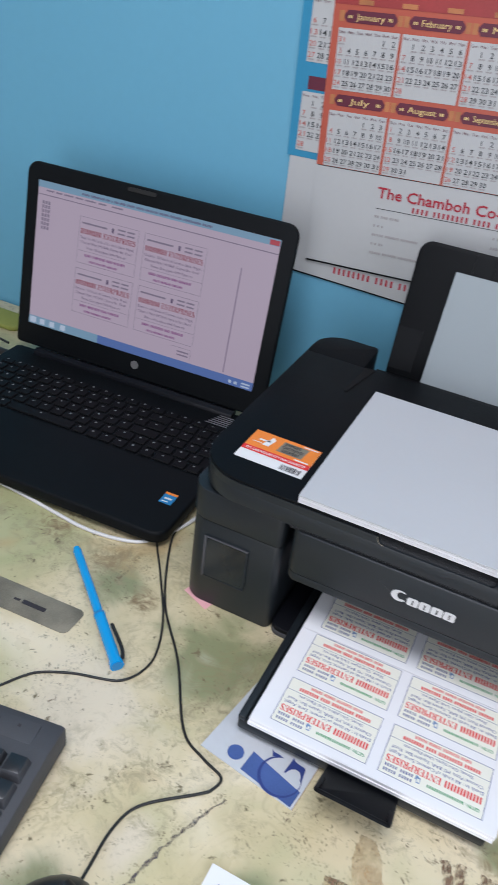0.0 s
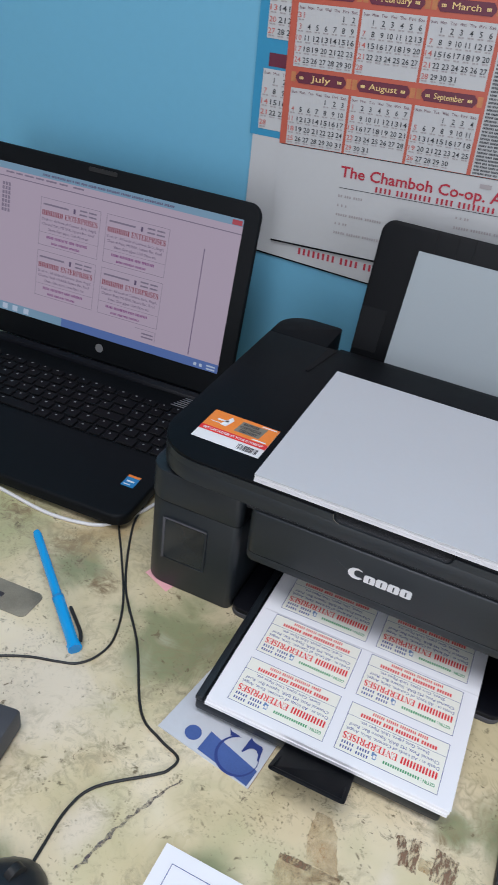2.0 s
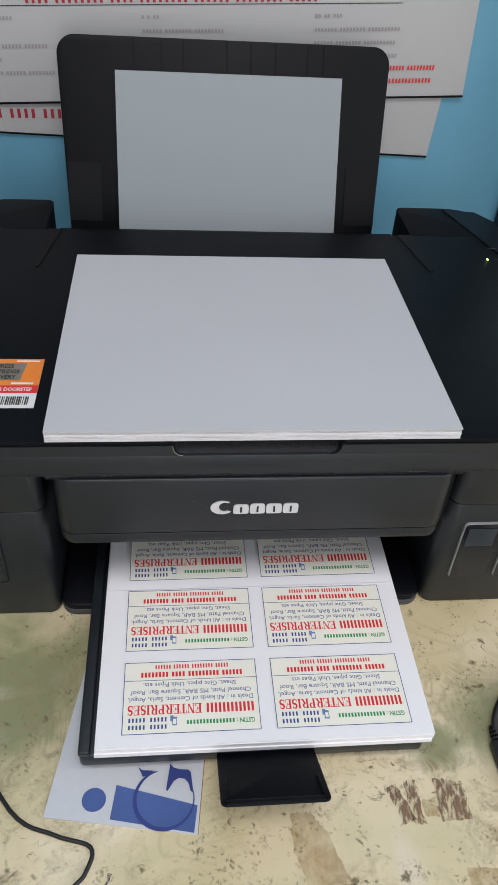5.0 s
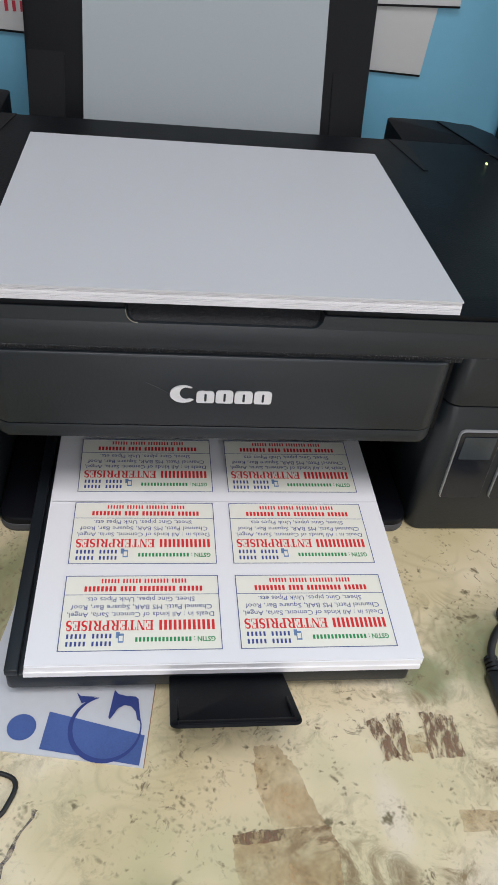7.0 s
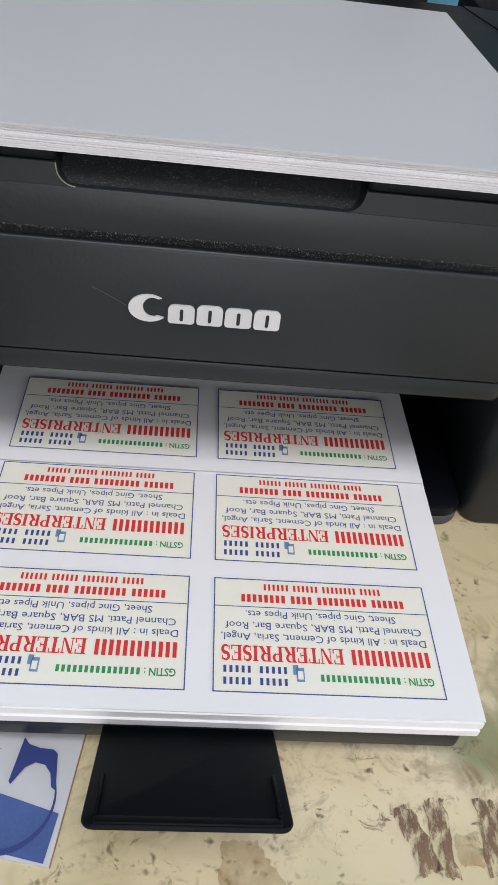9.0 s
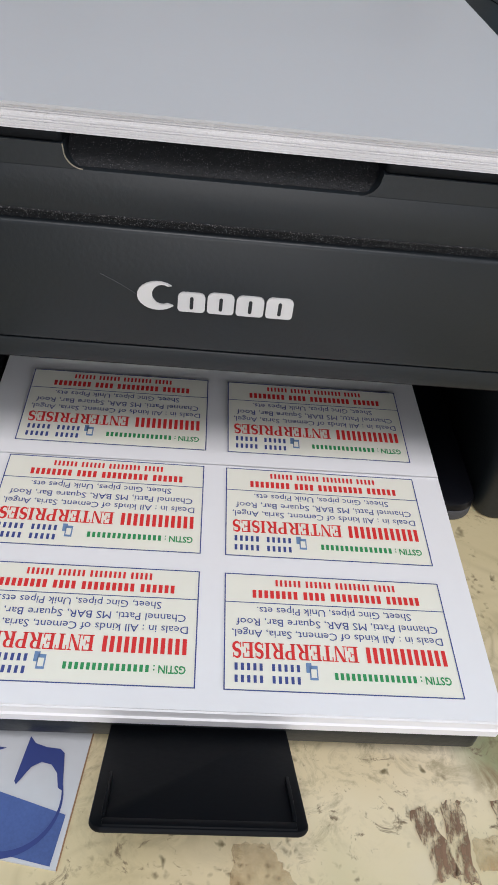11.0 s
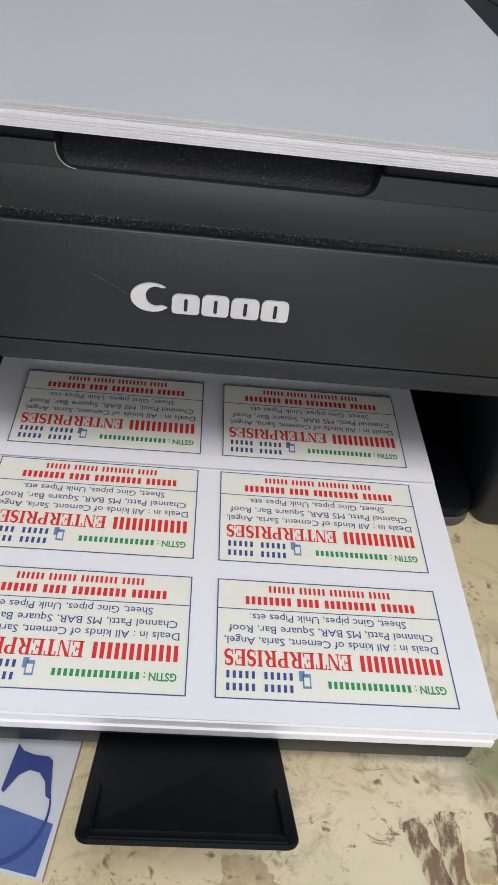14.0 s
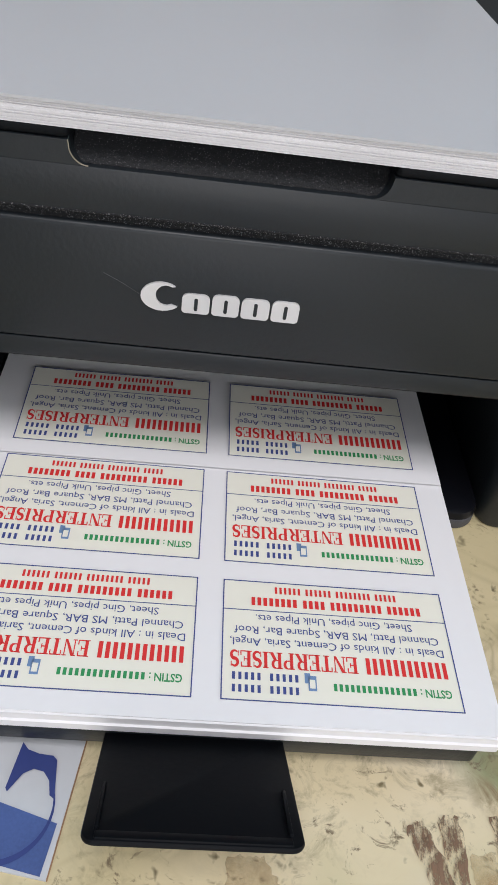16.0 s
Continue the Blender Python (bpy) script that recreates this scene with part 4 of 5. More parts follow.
    # specks of dust plus the rounded edge's highlight, drawn as a thin tube
    part("dust_glint_line", tube([(-0.190, 0.0012, 0.1491), (0.198, 0.0012, 0.1491)], 0.0005, 6, smooth=False), M["dust_glint_line"], scan, "pale dust and a painted highlight along the edge")
    part("panel_lip", box(-0.126, 0.120, 0.003, 0.016, 0.086, 0.0880, 0.0008), M["deep"], pr)
    part("scratch", tube([(-0.0470, 0.0002, 0.1275), (-0.0405, 0.0002, 0.1242), (-0.0345, 0.0002, 0.1205)], 0.00012, 5), M["keyboard"], front, "fine pale scratch")
    # maker's mark as plain silver shapes: an open ring and four blocks with a slot
    zc = 0.1148
    cx, cz, w, hh = -0.0265, zc + 0.0057, 0.0150, 0.0116
    ring = [(cx + w / 2 * math.cos(radians(a)), cz + hh / 2 * math.sin(radians(a))) for a in range(50, 326, 15)]
    ring += [(cx + 0.0016 + w * 0.25 * math.cos(radians(a)), cz + 0.0006 + hh * 0.36 * math.sin(radians(a))) for a in range(300, 59, -20)]
    part("badge_shape", prism(ring, -0.0004, 0.0012, 0, "y"), M["silver"], front, "silver printed shape")
    for x, w, hh in ((-0.0192, 0.0100, 0.0080), (-0.0084, 0.0098, 0.0086), (0.0022, 0.0102, 0.0084), (0.0132, 0.0100, 0.0086)):
        c = [(p[0], p[1]) for p in outline([(x, zc, 0.0014), (x + w, zc, 0.0014), (x + w, zc + hh, 0.0022), (x, zc + hh, 0.0022)], 4)]
        part("badge_shape", prism(c, -0.0004, 0.0012, 0, "y"), M["silver"], front, "silver printed shape")
        c = [(p[0], p[1]) for p in outline([(x + w * 0.44, zc + hh * 0.16, 0.0006), (x + w * 0.57, zc + hh * 0.16, 0.0006), (x + w * 0.57, zc + hh * 0.80, 0.0006), (x + w * 0.44, zc + hh * 0.80, 0.0006)], 3)]
        part("badge_slot", prism(c, -0.0006, 0.0006, 0, "y"), M["black"], front)
    # ink tanks
    for side in (-1, 1):
        xa, xb = (-0.242, -0.1415) if side < 0 else (0.1320, 0.252)
        ra, rb = (0.022, 0.008) if side < 0 else (0.010, 0.03)
        plan = outline([(xa, 0.0115, ra), (xb, 0.0115, rb), (xb, 0.2095, 0), (xa, 0.2095, 0)])
        tank = part("ink_tank", prism(plan, 0.0, 0.1075, 0.0025), M["black"], pr, "black ink tank housing")
        part("tank_cap", prism(outline([(xa - 0.0005, 0.0095, ra), (xb + 0.0005, 0.0095, rb), (xb + 0.0005, 0.2095, 0), (xa - 0.0005, 0.2095, 0)]), 0.1085, 0.1440, 0.0025), M["black"], pr)
        spans = ((-0.2205, -0.1735),) if side < 0 else ((0.1465, 0.1745), (0.1805, 0.2085), (0.2145, 0.2385))
        z0, z1 = (0.0385, 0.0905) if side < 0 else (0.0325, 0.0900)
        for a, b in spans:
            rim = prism([(p[0], p[1]) for p in outline([(a, z0, 0.003), (b, z0, 0.003), (b, z1, 0.004), (a, z1, 0.004)], 4)], 0.0095, 0.0125, 0.0008, "y")
            win = part("tank_window", rim, M["black"] if side < 0 else M["rim"], tank, "framed ink level window")
            t = 0.0022 if side < 0 else 0.0008
            part("pane", prism([(p[0], p[1]) for p in outline([(a + t, z0 + t, 0.002), (b - t, z0 + t, 0.002), (b - t, z1 - t, 0.003), (a + t, z1 - t, 0.003)], 4)], 0.0089, 0.0096, 0, "y"),
                 M["ink_dark"] if side > 0 else M["smoke"], win, "dark glossy ink behind clear plastic" if side > 0 else "smoky clear plastic pane")
            if side < 0:
                # left and top strips greyed to carry the frame's highlights
                part("frame_edge", box(a - 0.0006, a + 0.0022, 0.0080, 0.0100, z0, z1, 0.0007), M["keyboard"], win, "grey frame edge with its highlight painted in")
                part("frame_edge", box(a, b, 0.0084, 0.0100, z1 - 0.0016, z1, 0.0006), M["keyboard"], win)
                part("frame_edge", box(a, b, 0.0084, 0.0100, z0, z0 + 0.0014, 0.0006), M["black"], win)
            if side > 0:
                part("clear_part", prism([(a + 0.0035, z1 - 0.022), (b - 0.0035, z1 - 0.022), (b - 0.0035, z1 - 0.0042), (a + 0.0035, z1 - 0.0042)], 0.0083, 0.0088, 0, "y"), M["clear"], win, "clear empty part over the ink")
    # output tray with raised end flap
    tray = part("output_tray", prism(outline([(-0.1165, -0.1112, 0.003), (0.1000, -0.1112, 0.003), (0.1000, 0.119, 0), (-0.1165, 0.119, 0)]), 0.0085, 0.0205, 0.0015), M["black"], pr, "black paper output tray")
    part("tray_rim", box(-0.1165, -0.1095, -0.1116, 0.118, 0.0205, 0.0255, 0.001), M["black"], tray)
    flap = prism(outline([(-0.0322, 0, 0), (0.0292, 0, 0), (0.0298, 0.0568, 0.004), (-0.0328, 0.0568, 0.004)]), -0.0022, 0.0, 0.0009)
    m = Matrix.Translation((0, -0.1085, 0.0150)) @ Matrix.Rotation(radians(-33.5), 4, "X") @ Matrix.Diagonal((1, -1, 1, 1))
    ribs = [box(-0.0290, 0.0262, 0.0530, 0.0562, -0.001, 0.0005, 0.0004)]
    ribs += [box(x, x + 0.0012, 0.032, 0.0525, -0.001, 0.0012, 0.0004) for x in (-0.0294, 0.0252)]
    for name, bm in [("tray_flap", flap)] + [("flap_rib", bm) for bm in ribs]:
        bmesh.ops.transform(bm, matrix=m, verts=bm.verts)
        bmesh.ops.recalc_face_normals(bm, faces=bm.faces[:])
        part(name, bm, M["flap"], tray, "smooth black end flap" if name == "tray_flap" else "")
    # paper support leaning back
    tilt = math.atan2(0.0495, 0.1225)
    m = Matrix.Translation((-0.0065, 0.356, 0.150)) @ Matrix.Rotation(radians(90) - tilt, 4, "X")
    board = outline([(-0.1470, -0.014, 0.004), (0.1470, -0.014, 0.004), (0.1535, 0.162, 0.016), (-0.1535, 0.162, 0.016)])
    bm = prism(board, -0.007, 0.0, 0.0012)
    bmesh.ops.transform(bm, matrix=m, verts=bm.verts)
    support = part("paper_support", bm, M["deep"], pr, "black raised rear paper support")
    for a, b in ((-0.1475, -0.117), (0.117, 0.1475)):
        bm = box(a, b, 0.002, 0.055, 0.0, 0.0007)
        bmesh.ops.transform(bm, matrix=m, verts=bm.verts)
        part("side_guide", bm, M["deep"], support)
    for x in (-0.085, -0.06, -0.04, 0.0, 0.022, 0.045, 0.075, 0.09):
        bm = box(x, x + 0.0012, 0.134, 0.1605, 0.0, 0.0008)
        bmesh.ops.transform(bm, matrix=m, verts=bm.verts)
        part("rib", bm, M["deep"], support)
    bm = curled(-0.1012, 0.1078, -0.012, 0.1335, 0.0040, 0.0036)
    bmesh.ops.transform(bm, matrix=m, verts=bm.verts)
    blank = thing("blank_paper", label="blank paper standing in the rear paper support, shade painted in as grey", category="paper")
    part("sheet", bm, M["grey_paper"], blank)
    # delivery sticker on the lid
    st = thing("sticker", (-0.1772, 0.0607, LID_Z), rz=-0.5, label="orange and white delivery sticker stuck on the lid", category="sticker")
    part("white_base", box(-0.0345, 0.0345, -0.0262, 0.0262, 0, 0.0004), M["sticker_white"], st)
    part("orange_area", bars([(-0.0345, -0.0035, 0.069, 0.0297)], 0.0006), M["sticker_orange"], st)
    part("red_band", bars([(-0.0345, -0.0115, 0.069, 0.008)], 0.0007), M["red"], st)
    part("band_print", write([("GET CARTRIDGES AT YOUR DOORSTEP", -0.031, -0.0095, 0.062, 0.0036, 0.02)], 0.0009), M["sticker_white"], st)
    part("words", write([("EXPRESS", 0.000, 0.0155, 0.016, 0.0042, 0.03), ("CARTRIDGE", -0.001, 0.0095, 0.0215, 0.0042, 0.03), ("DELIVERY", 0.001, 0.0035, 0.018, 0.0042, 0.03)], 0.0009), M["ink"], st)
    part("cartridge_shape", sheet([[(-0.004, 0.0020), (0.022, 0.0020), (0.024, 0.0210), (-0.002, 0.0210)]], 0.0007), M["steel"], st)
    part("white_shape", sheet([[(-0.020, 0.004), (-0.013, 0.0035), (-0.010, 0.017), (-0.014, 0.0215)], [(-0.026, 0.010), (-0.014, 0.011), (-0.014, 0.0135), (-0.025, 0.013)]], 0.0008), M["sticker_white"], st)
    part("small_print", bars([(0.017, 0.0225, 0.015, 0.0018), (-0.030, 0.0055, 0.010, 0.001), (0.017, -0.0025, 0.014, 0.002)], 0.0008), M["sticker_white"], st)
    code = [(0.010 + 0.0013 * k, -0.0235, random.choice((0.0005, 0.0008, 0.0010)), 0.0085) for k in range(16)]
    part("bar_code", bars(code, 0.0006), M["ink"], st)


printer()

# pile of blank paper on the lid
pile = thing("paper_pile", (-0.0055, 0.1145, LID_Z), rz=0.1, label="thick pile of blank white paper lying on the printer lid", category="paper")
N = 18
for k in range(N):
    j = [random.uniform(-0.0003, 0.0003) for _ in range(4)]
    z0 = 0.0070 * k / N
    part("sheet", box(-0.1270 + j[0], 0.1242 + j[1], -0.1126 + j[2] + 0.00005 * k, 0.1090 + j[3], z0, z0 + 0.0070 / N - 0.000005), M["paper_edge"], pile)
part("top_sheet", curled(-0.1272, 0.1244, -0.1128, 0.1092, 0.0080, 0.0010), M["dimmed_paper"], pile)

# printed sheets in the tray
out = thing("printed_sheets", (0, 0, 0.0178), label="pile of freshly printed visiting card sheets in the tray", category="paper")
for z, dx, dy, thick in ((0.0062, -0.0008, -0.0012, 0.0035), (0.0098, 0.0, -0.0003, 0.0035)):
    part("sheet", curled(-0.1060 + dx, 0.1046 + dx, -0.1112 + dy, 0.117, z, thick), M["paper"], out)
top_sheet = part("top_sheet", curled(-0.1062, 0.1052, -0.1108, 0.137, 0.0104, 0.0004), M["paper"], out)
cards_on(top_sheet, -0.1108, 0.0078, 4, 0.0105)

# the sheet that slides out of the printer onto the pile
fresh = thing("printed_sheet", (0.0005, 0.0082, 0.0178 + 0.0112), rz=0.4, label="freshly printed card sheet sliding out onto the pile", category="paper")
fresh.matrix_world = fresh.matrix_world @ Matrix.Rotation(radians(1.6), 4, "X")
fresh_sheet = part("sheet", curled(-0.1056, 0.1042, 0.0, 0.130, 0.0, 0.0002, lambda y: 0.0006 * math.cos(y * 40)), M["paper"], fresh)
cards_on(fresh_sheet, 0.0, 0.0078, 2, 0.0008)

# sheet of cards at the near edge of the desk
near = thing("printed_sheets", (0.026, -0.372, 0.0), rz=-0.6, label="pile of printed card sheets lying on the desk", category="paper")
for k in range(3):
    part("sheet", curled(-0.1075, 0.1075, -0.150, 0.150 - 0.0004 * k, 0.0012 * (k + 1), 0.0011), M["paper"], near)
lines = []
for r in range(4):
    for x in (-0.0965, 0.0090):
        y0 = 0.138 - 0.0513 - 0.06 * r
        lines += [(x, y0, CW, 0.0005), (x, y0 + CH, CW, 0.0005), (x, y0, 0.0005, CH), (x + CW, y0, 0.0005, CH)]
part("border_lines", bars(lines, 0.0039), M["navy"], near)


# ---- laptop ----
def laptop():
    lp = thing("laptop", (-0.5060, 0.3205, 0.0), rz=2.37, k=0.968, label="open black laptop with a lit screen standing on the desk", category="laptop")
    hz = 0.0292
    D, W = 0.262, 0.192
    base = prism(outline([(-W, -D, 0.018), (W, -D, 0.018), (W, 0.004, 0.008), (-W, 0.004, 0.008)]), 0.0075, 0.0225, 0.0034, seg=3)
    body = part("base", base, M["laptop"], lp)
    for x in (-0.16, 0.15):
        for y in (-0.24, -0.02):
            part("rubber_foot", box(x, x + 0.015, y, y + 0.008, 0.0, 0.0085, 0.001), M["cable"], body)
    part("keyboard_well", prism(outline([(-0.178, -0.148, 0.004), (0.180, -0.148, 0.004), (0.180, -0.042, 0.004), (-0.178, -0.042, 0.004)]), 0.0220, 0.0229), M["deep"], body)
    part("hinge_cover", prism([(-0.012, 0.022), (0.004, 0.022), (0.004, 0.028), (-0.004, 0.030), (-0.010, 0.027)], -0.155, 0.155, 0.001, "x"), M["gloss"], body)
    slots = box(0.128, 0.182, -0.036, -0.010, 0.0222, 0.0228)
    for k in range(6):
        part("grille_slat", box(0.130 + 0.002 * k, 0.182, -0.036 + 0.0045 * k, -0.0345 + 0.0045 * k, 0.0222, 0.0236, 0.0004), M["chrome"], body)
    part("speaker_grille", slots, M["deep"], body)
    # keys
    def key_mesh(w, d):
        bm = box(-w / 2, w / 2, -d / 2, d / 2, 0, 0.0022, 0.0008, 1)
        bmesh.ops.scale(bm, vec=(0.968,) * 3, verts=bm.verts)
        me = bpy.data.meshes.new("key")
        bm.to_mesh(me)
        bm.free()
        me.materials.append(M["key"])
        return me

    def mark_mesh(w):
        bm = bars([(-w / 2, 0.0005, w * 0.5, 0.0024)], 0.0024)
        bmesh.ops.scale(bm, vec=(0.968,) * 3, verts=bm.verts)
        me = bpy.data.meshes.new("key_legend")
        bm.to_mesh(me)
        bm.free()
        me.materials.append(M["legend"])
        return me

    std, small, mark = key_mesh(0.0155, 0.0150), key_mesh(0.0165, 0.0105), mark_mesh(0.0045)
    wide = {w: key_mesh(w, 0.0150) for w in (0.0225, 0.028, 0.036, 0.093)}

    def keys_row(y, x, widths):
        for w in widths:
            me = small if w == 0 else std if w == 1 else wide[w]
            ww = 0.0165 if w == 0 else 0.0155 if w == 1 else w
            k = piece("key", me, body, (x + ww / 2, y, 0.0228))
            piece("key_legend", mark, k, (-0.001, 0.001, 0))
            x += ww + 0.0032

    keys_row(-0.0485, -0.176, [0] * 18)
    keys_row(-0.0650, -0.176, [1] * 13 + [0.028] + [1] * 4)
    keys_row(-0.0835, -0.176, [0.0225] + [1] * 12 + [0.0225] + [1] * 4)
    keys_row(-0.1020, -0.176, [0.028] + [1] * 11 + [0.036] + [1] * 4)
    keys_row(-0.1205, -0.176, [0.036] + [1] * 10 + [0.0225, 1] + [1] * 4)
    keys_row(-0.1390, -0.176, [0.0225, 1, 1, 1, 0.093, 1, 1, 1, 1, 1, 1, 0.0225, 1, 1])
    st = part("sticker", box(0.159, 0.174, -0.212, -0.192, 0.0224, 0.0228), M["intel_blue"], body, "small blue sticker")
    part("sticker_top", bars([(0.159, -0.196, 0.015, 0.004)], 0.0230), M["sticker_orange"], st)
    part("sticker_mark", bars([(0.162, -0.2045, 0.009, 0.003), (0.161, -0.2095, 0.008, 0.0016)], 0.0230), M["sticker_white"], st)
    # lid, leaning back
    tilt = radians(10.6)
    m = Matrix.Translation((0, 0.0, hz)) @ Matrix.Rotation(radians(90) - tilt, 4, "X")

    def up(bm):
        bmesh.ops.transform(bm, matrix=m, verts=bm.verts)
        return bm

    lid = part("lid", up(prism(outline([(-W, 0.0, 0.006), (W, 0.0, 0.006), (W, 0.247, 0.016), (-W, 0.2485, 0.016)]), -0.008, 0.0, 0.0025, seg=3)), M["laptop"], lp, "black screen bezel")
    part("rubber_pad", up(prism(outline([(-0.04, 0.2395, 0.002), (0.0, 0.2395, 0.002), (0.0, 0.2445, 0.002), (-0.04, 0.2445, 0.002)]), 0.0, 0.0012)), M["cable"], lid)
    sx, s0, s1 = 0.1725, 0.0325, 0.2265
    scr = part("screen", up(bars([(-sx, s0, 2 * sx, s1 - s0)], 0.0006)), M["screen"], lid, "lit screen showing a page of cards")
    part("title_bar", up(bars([(-sx, s1 - 0.0085, 2 * sx, 0.0085)], 0.0009)), M["title"], scr)
    part("tool_bar", up(bars([(-sx, s1 - 0.0180, 2 * sx, 0.0012), (-0.16, s1 - 0.0125, 0.012, 0.002), (-0.145, s1 - 0.0125, 0.01, 0.002), (-0.132, s1 - 0.0125, 0.014, 0.002),
                              (-0.115, s1 - 0.0125, 0.012, 0.002), (-0.1, s1 - 0.0125, 0.016, 0.002), (-0.08, s1 - 0.0125, 0.012, 0.002), (-0.06, s1 - 0.0125, 0.016, 0.002)], 0.0010)), M["scr_line"], scr)
    part("title_bar_print", up(bars(word_bars(-0.105, s1 - 0.0062, 0.0036, (5, 9, 3, 1, 3, 4, 5, 5, 8, 6, 7, 11, 6), 0.0023, 0.65), 0.0012)), M["scr_dark"], scr)
    part("close_button", up(bars([(sx - 0.014, s1 - 0.0078, 0.013, 0.006)], 0.0012)), M["close"], scr)
    part("task_bar", up(bars([(-sx, s0, 2 * sx, 0.0115)], 0.0009)), M["taskbar"], scr)
    part("task_bar_glare", up(bars([(-sx, s0, 0.112, 0.0115)], 0.0010)), M["title"], scr, "paler blue end of the task bar")
    part("task_icon", up(bars([(-sx + 0.002, s0 + 0.0015, 0.010, 0.0085), (-sx + 0.018, s0 + 0.002, 0.008, 0.0075), (-sx + 0.034, s0 + 0.002, 0.008, 0.0075), (-sx + 0.052, s0 + 0.002, 0.008, 0.0075),
                               (sx - 0.034, s0 + 0.003, 0.004, 0.004), (sx - 0.026, s0 + 0.003, 0.004, 0.004), (sx - 0.016, s0 + 0.002, 0.012, 0.002), (sx - 0.016, s0 + 0.006, 0.012, 0.002)], 0.0012)), M["scr_light"], scr)
    part("tool_box", up(bars([(-sx + 0.008 + 0.0045 * (k % 3), s1 - 0.062 + 0.0055 * (k // 3), 0.0032, 0.0042) for k in range(21)], 0.0010)), M["scr_line"], scr)
    part("page_edge", up(bars([(0.1285, s0 + 0.014, 0.0010, 0.136)], 0.0010)), M["scr_dark"], scr)
    cw, ch = 0.088, 0.0600
    for x, y in ((-0.105, 0.1340), (-0.008, 0.1340), (-0.105, 0.0665), (-0.008, 0.0665)):
        line = [(x, y, cw, 0.0005), (x, y + ch, cw, 0.0005), (x, y, 0.0005, ch), (x + cw, y, 0.0005, ch), (x, y + 0.0165, cw, 0.0004)]
        card = part("card_on_screen", up(bars(line, 0.0010)), M["scr_line"], scr)
        red = bars([(x + 0.003 + 0.0053 * k + dx, y + 0.0388, 0.0015, 0.0066) for k in range(6) for dx in (0, 0.0026)], 0.0012)
        serif("ENTERPRISES", x + 0.0370, y + 0.0388, 0.0480, 0.0068, 0.0012, red)
        part("address_print", up(bars(word_bars(x + 0.012, y + 0.0098, 0.0046, (5, 9, 4, 8), 0.0022, 0.6) + word_bars(x + 0.02, y + 0.0030, 0.0038, (5, 8, 8), 0.0019, 0.6), 0.0012)), M["scr_violet"], card)
        part("red_line_print", up(red), M["scr_red"], card)
        dark = write([("Deals in : All kinds of Cement, Saria, Angel,", x + 0.003, y + 0.0322, 0.081, 0.0035, 0.0),
                      ("Channel Patti, MS BAR, Square Bar, Roof", x + 0.004, y + 0.0262, 0.078, 0.0035, 0.0),
                      ("Sheet, Ginc pipes, Unik Pipes ets", x + 0.014, y + 0.0200, 0.060, 0.0035, 0.0)], 0.0012)
        bars([(x + 0.049, y + 0.049, 0.003, 0.006)], 0.0012, dark)
        part("dark_print", up(dark), M["scr_dark"], card)
        part("faint_print", up(bars([(x + 0.004, y + 0.0515, 0.0375, 0.0022)] + [(x + 0.058 + dx, y + f, 0.011, 0.0020) for dx in (0, 0.0135) for f in (0.0490, 0.0540)], 0.0012)), M["scr_line"], card)
    part("card_corner", up(bars([(0.050, s0 + 0.0285, 0.030, 0.0005), (0.0795, s0 + 0.0145, 0.0005, 0.014), (0.060, s0 + 0.018, 0.017, 0.002), (0.060, s0 + 0.0225, 0.017, 0.002)], 0.0012)), M["scr_line"], scr)
    disc = bmesh.new()
    bmesh.ops.create_circle(disc, cap_ends=True, segments=24, radius=0.0058)
    bmesh.ops.translate(disc, verts=disc.verts, vec=(0.001, 0.0185, 0.0007))
    part("badge", up(disc), M["chrome"], lid, "round silver badge")
    plug = part("power_plug", tube([(-W + 0.004, -0.018, 0.014), (-W - 0.022, -0.017, 0.014)], 0.0055, 10), M["cable"], lp)
    return lp


laptop()


# ---- things on the desk ----
def cord(name, pts, r, mat, label, category="cable"):
    x, y = pts[0][0], pts[0][1]
    ob = thing(name, (x, y, 0), label=label, category=category)
    part("cord", tube([(p[0] - x, p[1] - y, (p[2] if len(p) > 2 else 0) + r) for p in pts], r), mat, ob)
    return ob


cord("mouse_cable", [(-0.312, 0.085), (-0.306, 0.066), (-0.2743, 0.0218), (-0.2376, -0.0329), (-0.2205, -0.075), (-0.2215, -0.100), (-0.2320, -0.1170), (-0.2490, -0.1245), (-0.2736, -0.1325), (-0.2978, -0.1455), (-0.3085, -0.1565), (-0.3198, -0.1758), (-0.330, -0.193)],
     0.0012, M["cable"], "thin black cable curving over the desk")
cord("keyboard_cable", [(-0.2971, 0.1033), (-0.2888, 0.0671), (-0.2482, -0.0117), (-0.1992, -0.0694), (-0.1567, -0.1322), (-0.1286, -0.1482), (-0.1072, -0.1560), (-0.1085, -0.1690), (-0.1165, -0.1782), (-0.1509, -0.2086), (-0.1599, -0.2339), (-0.1584, -0.2678), (-0.157, -0.285)],
     0.0013, M["cable"], "thin black mouse cable lying over the desk")
cord("white_cable", [(-0.58, 0.055), (-0.4929, 0.0490), (-0.4357, 0.0425), (-0.3844, 0.0375), (-0.3424, 0.0430), (-0.3138, 0.0580), (-0.2920, 0.1031), (-0.283, 0.15)], 0.0022, M["white_cable"], "white cable under the laptop's front edge")
cord("power_cable", [(-0.735, 0.322, 0.012), (-0.77, 0.330, 0.010), (-0.85, 0.345, 0.006), (-0.95, 0.34, 0.0)], 0.002, M["cable"], "black charger cable behind the laptop")

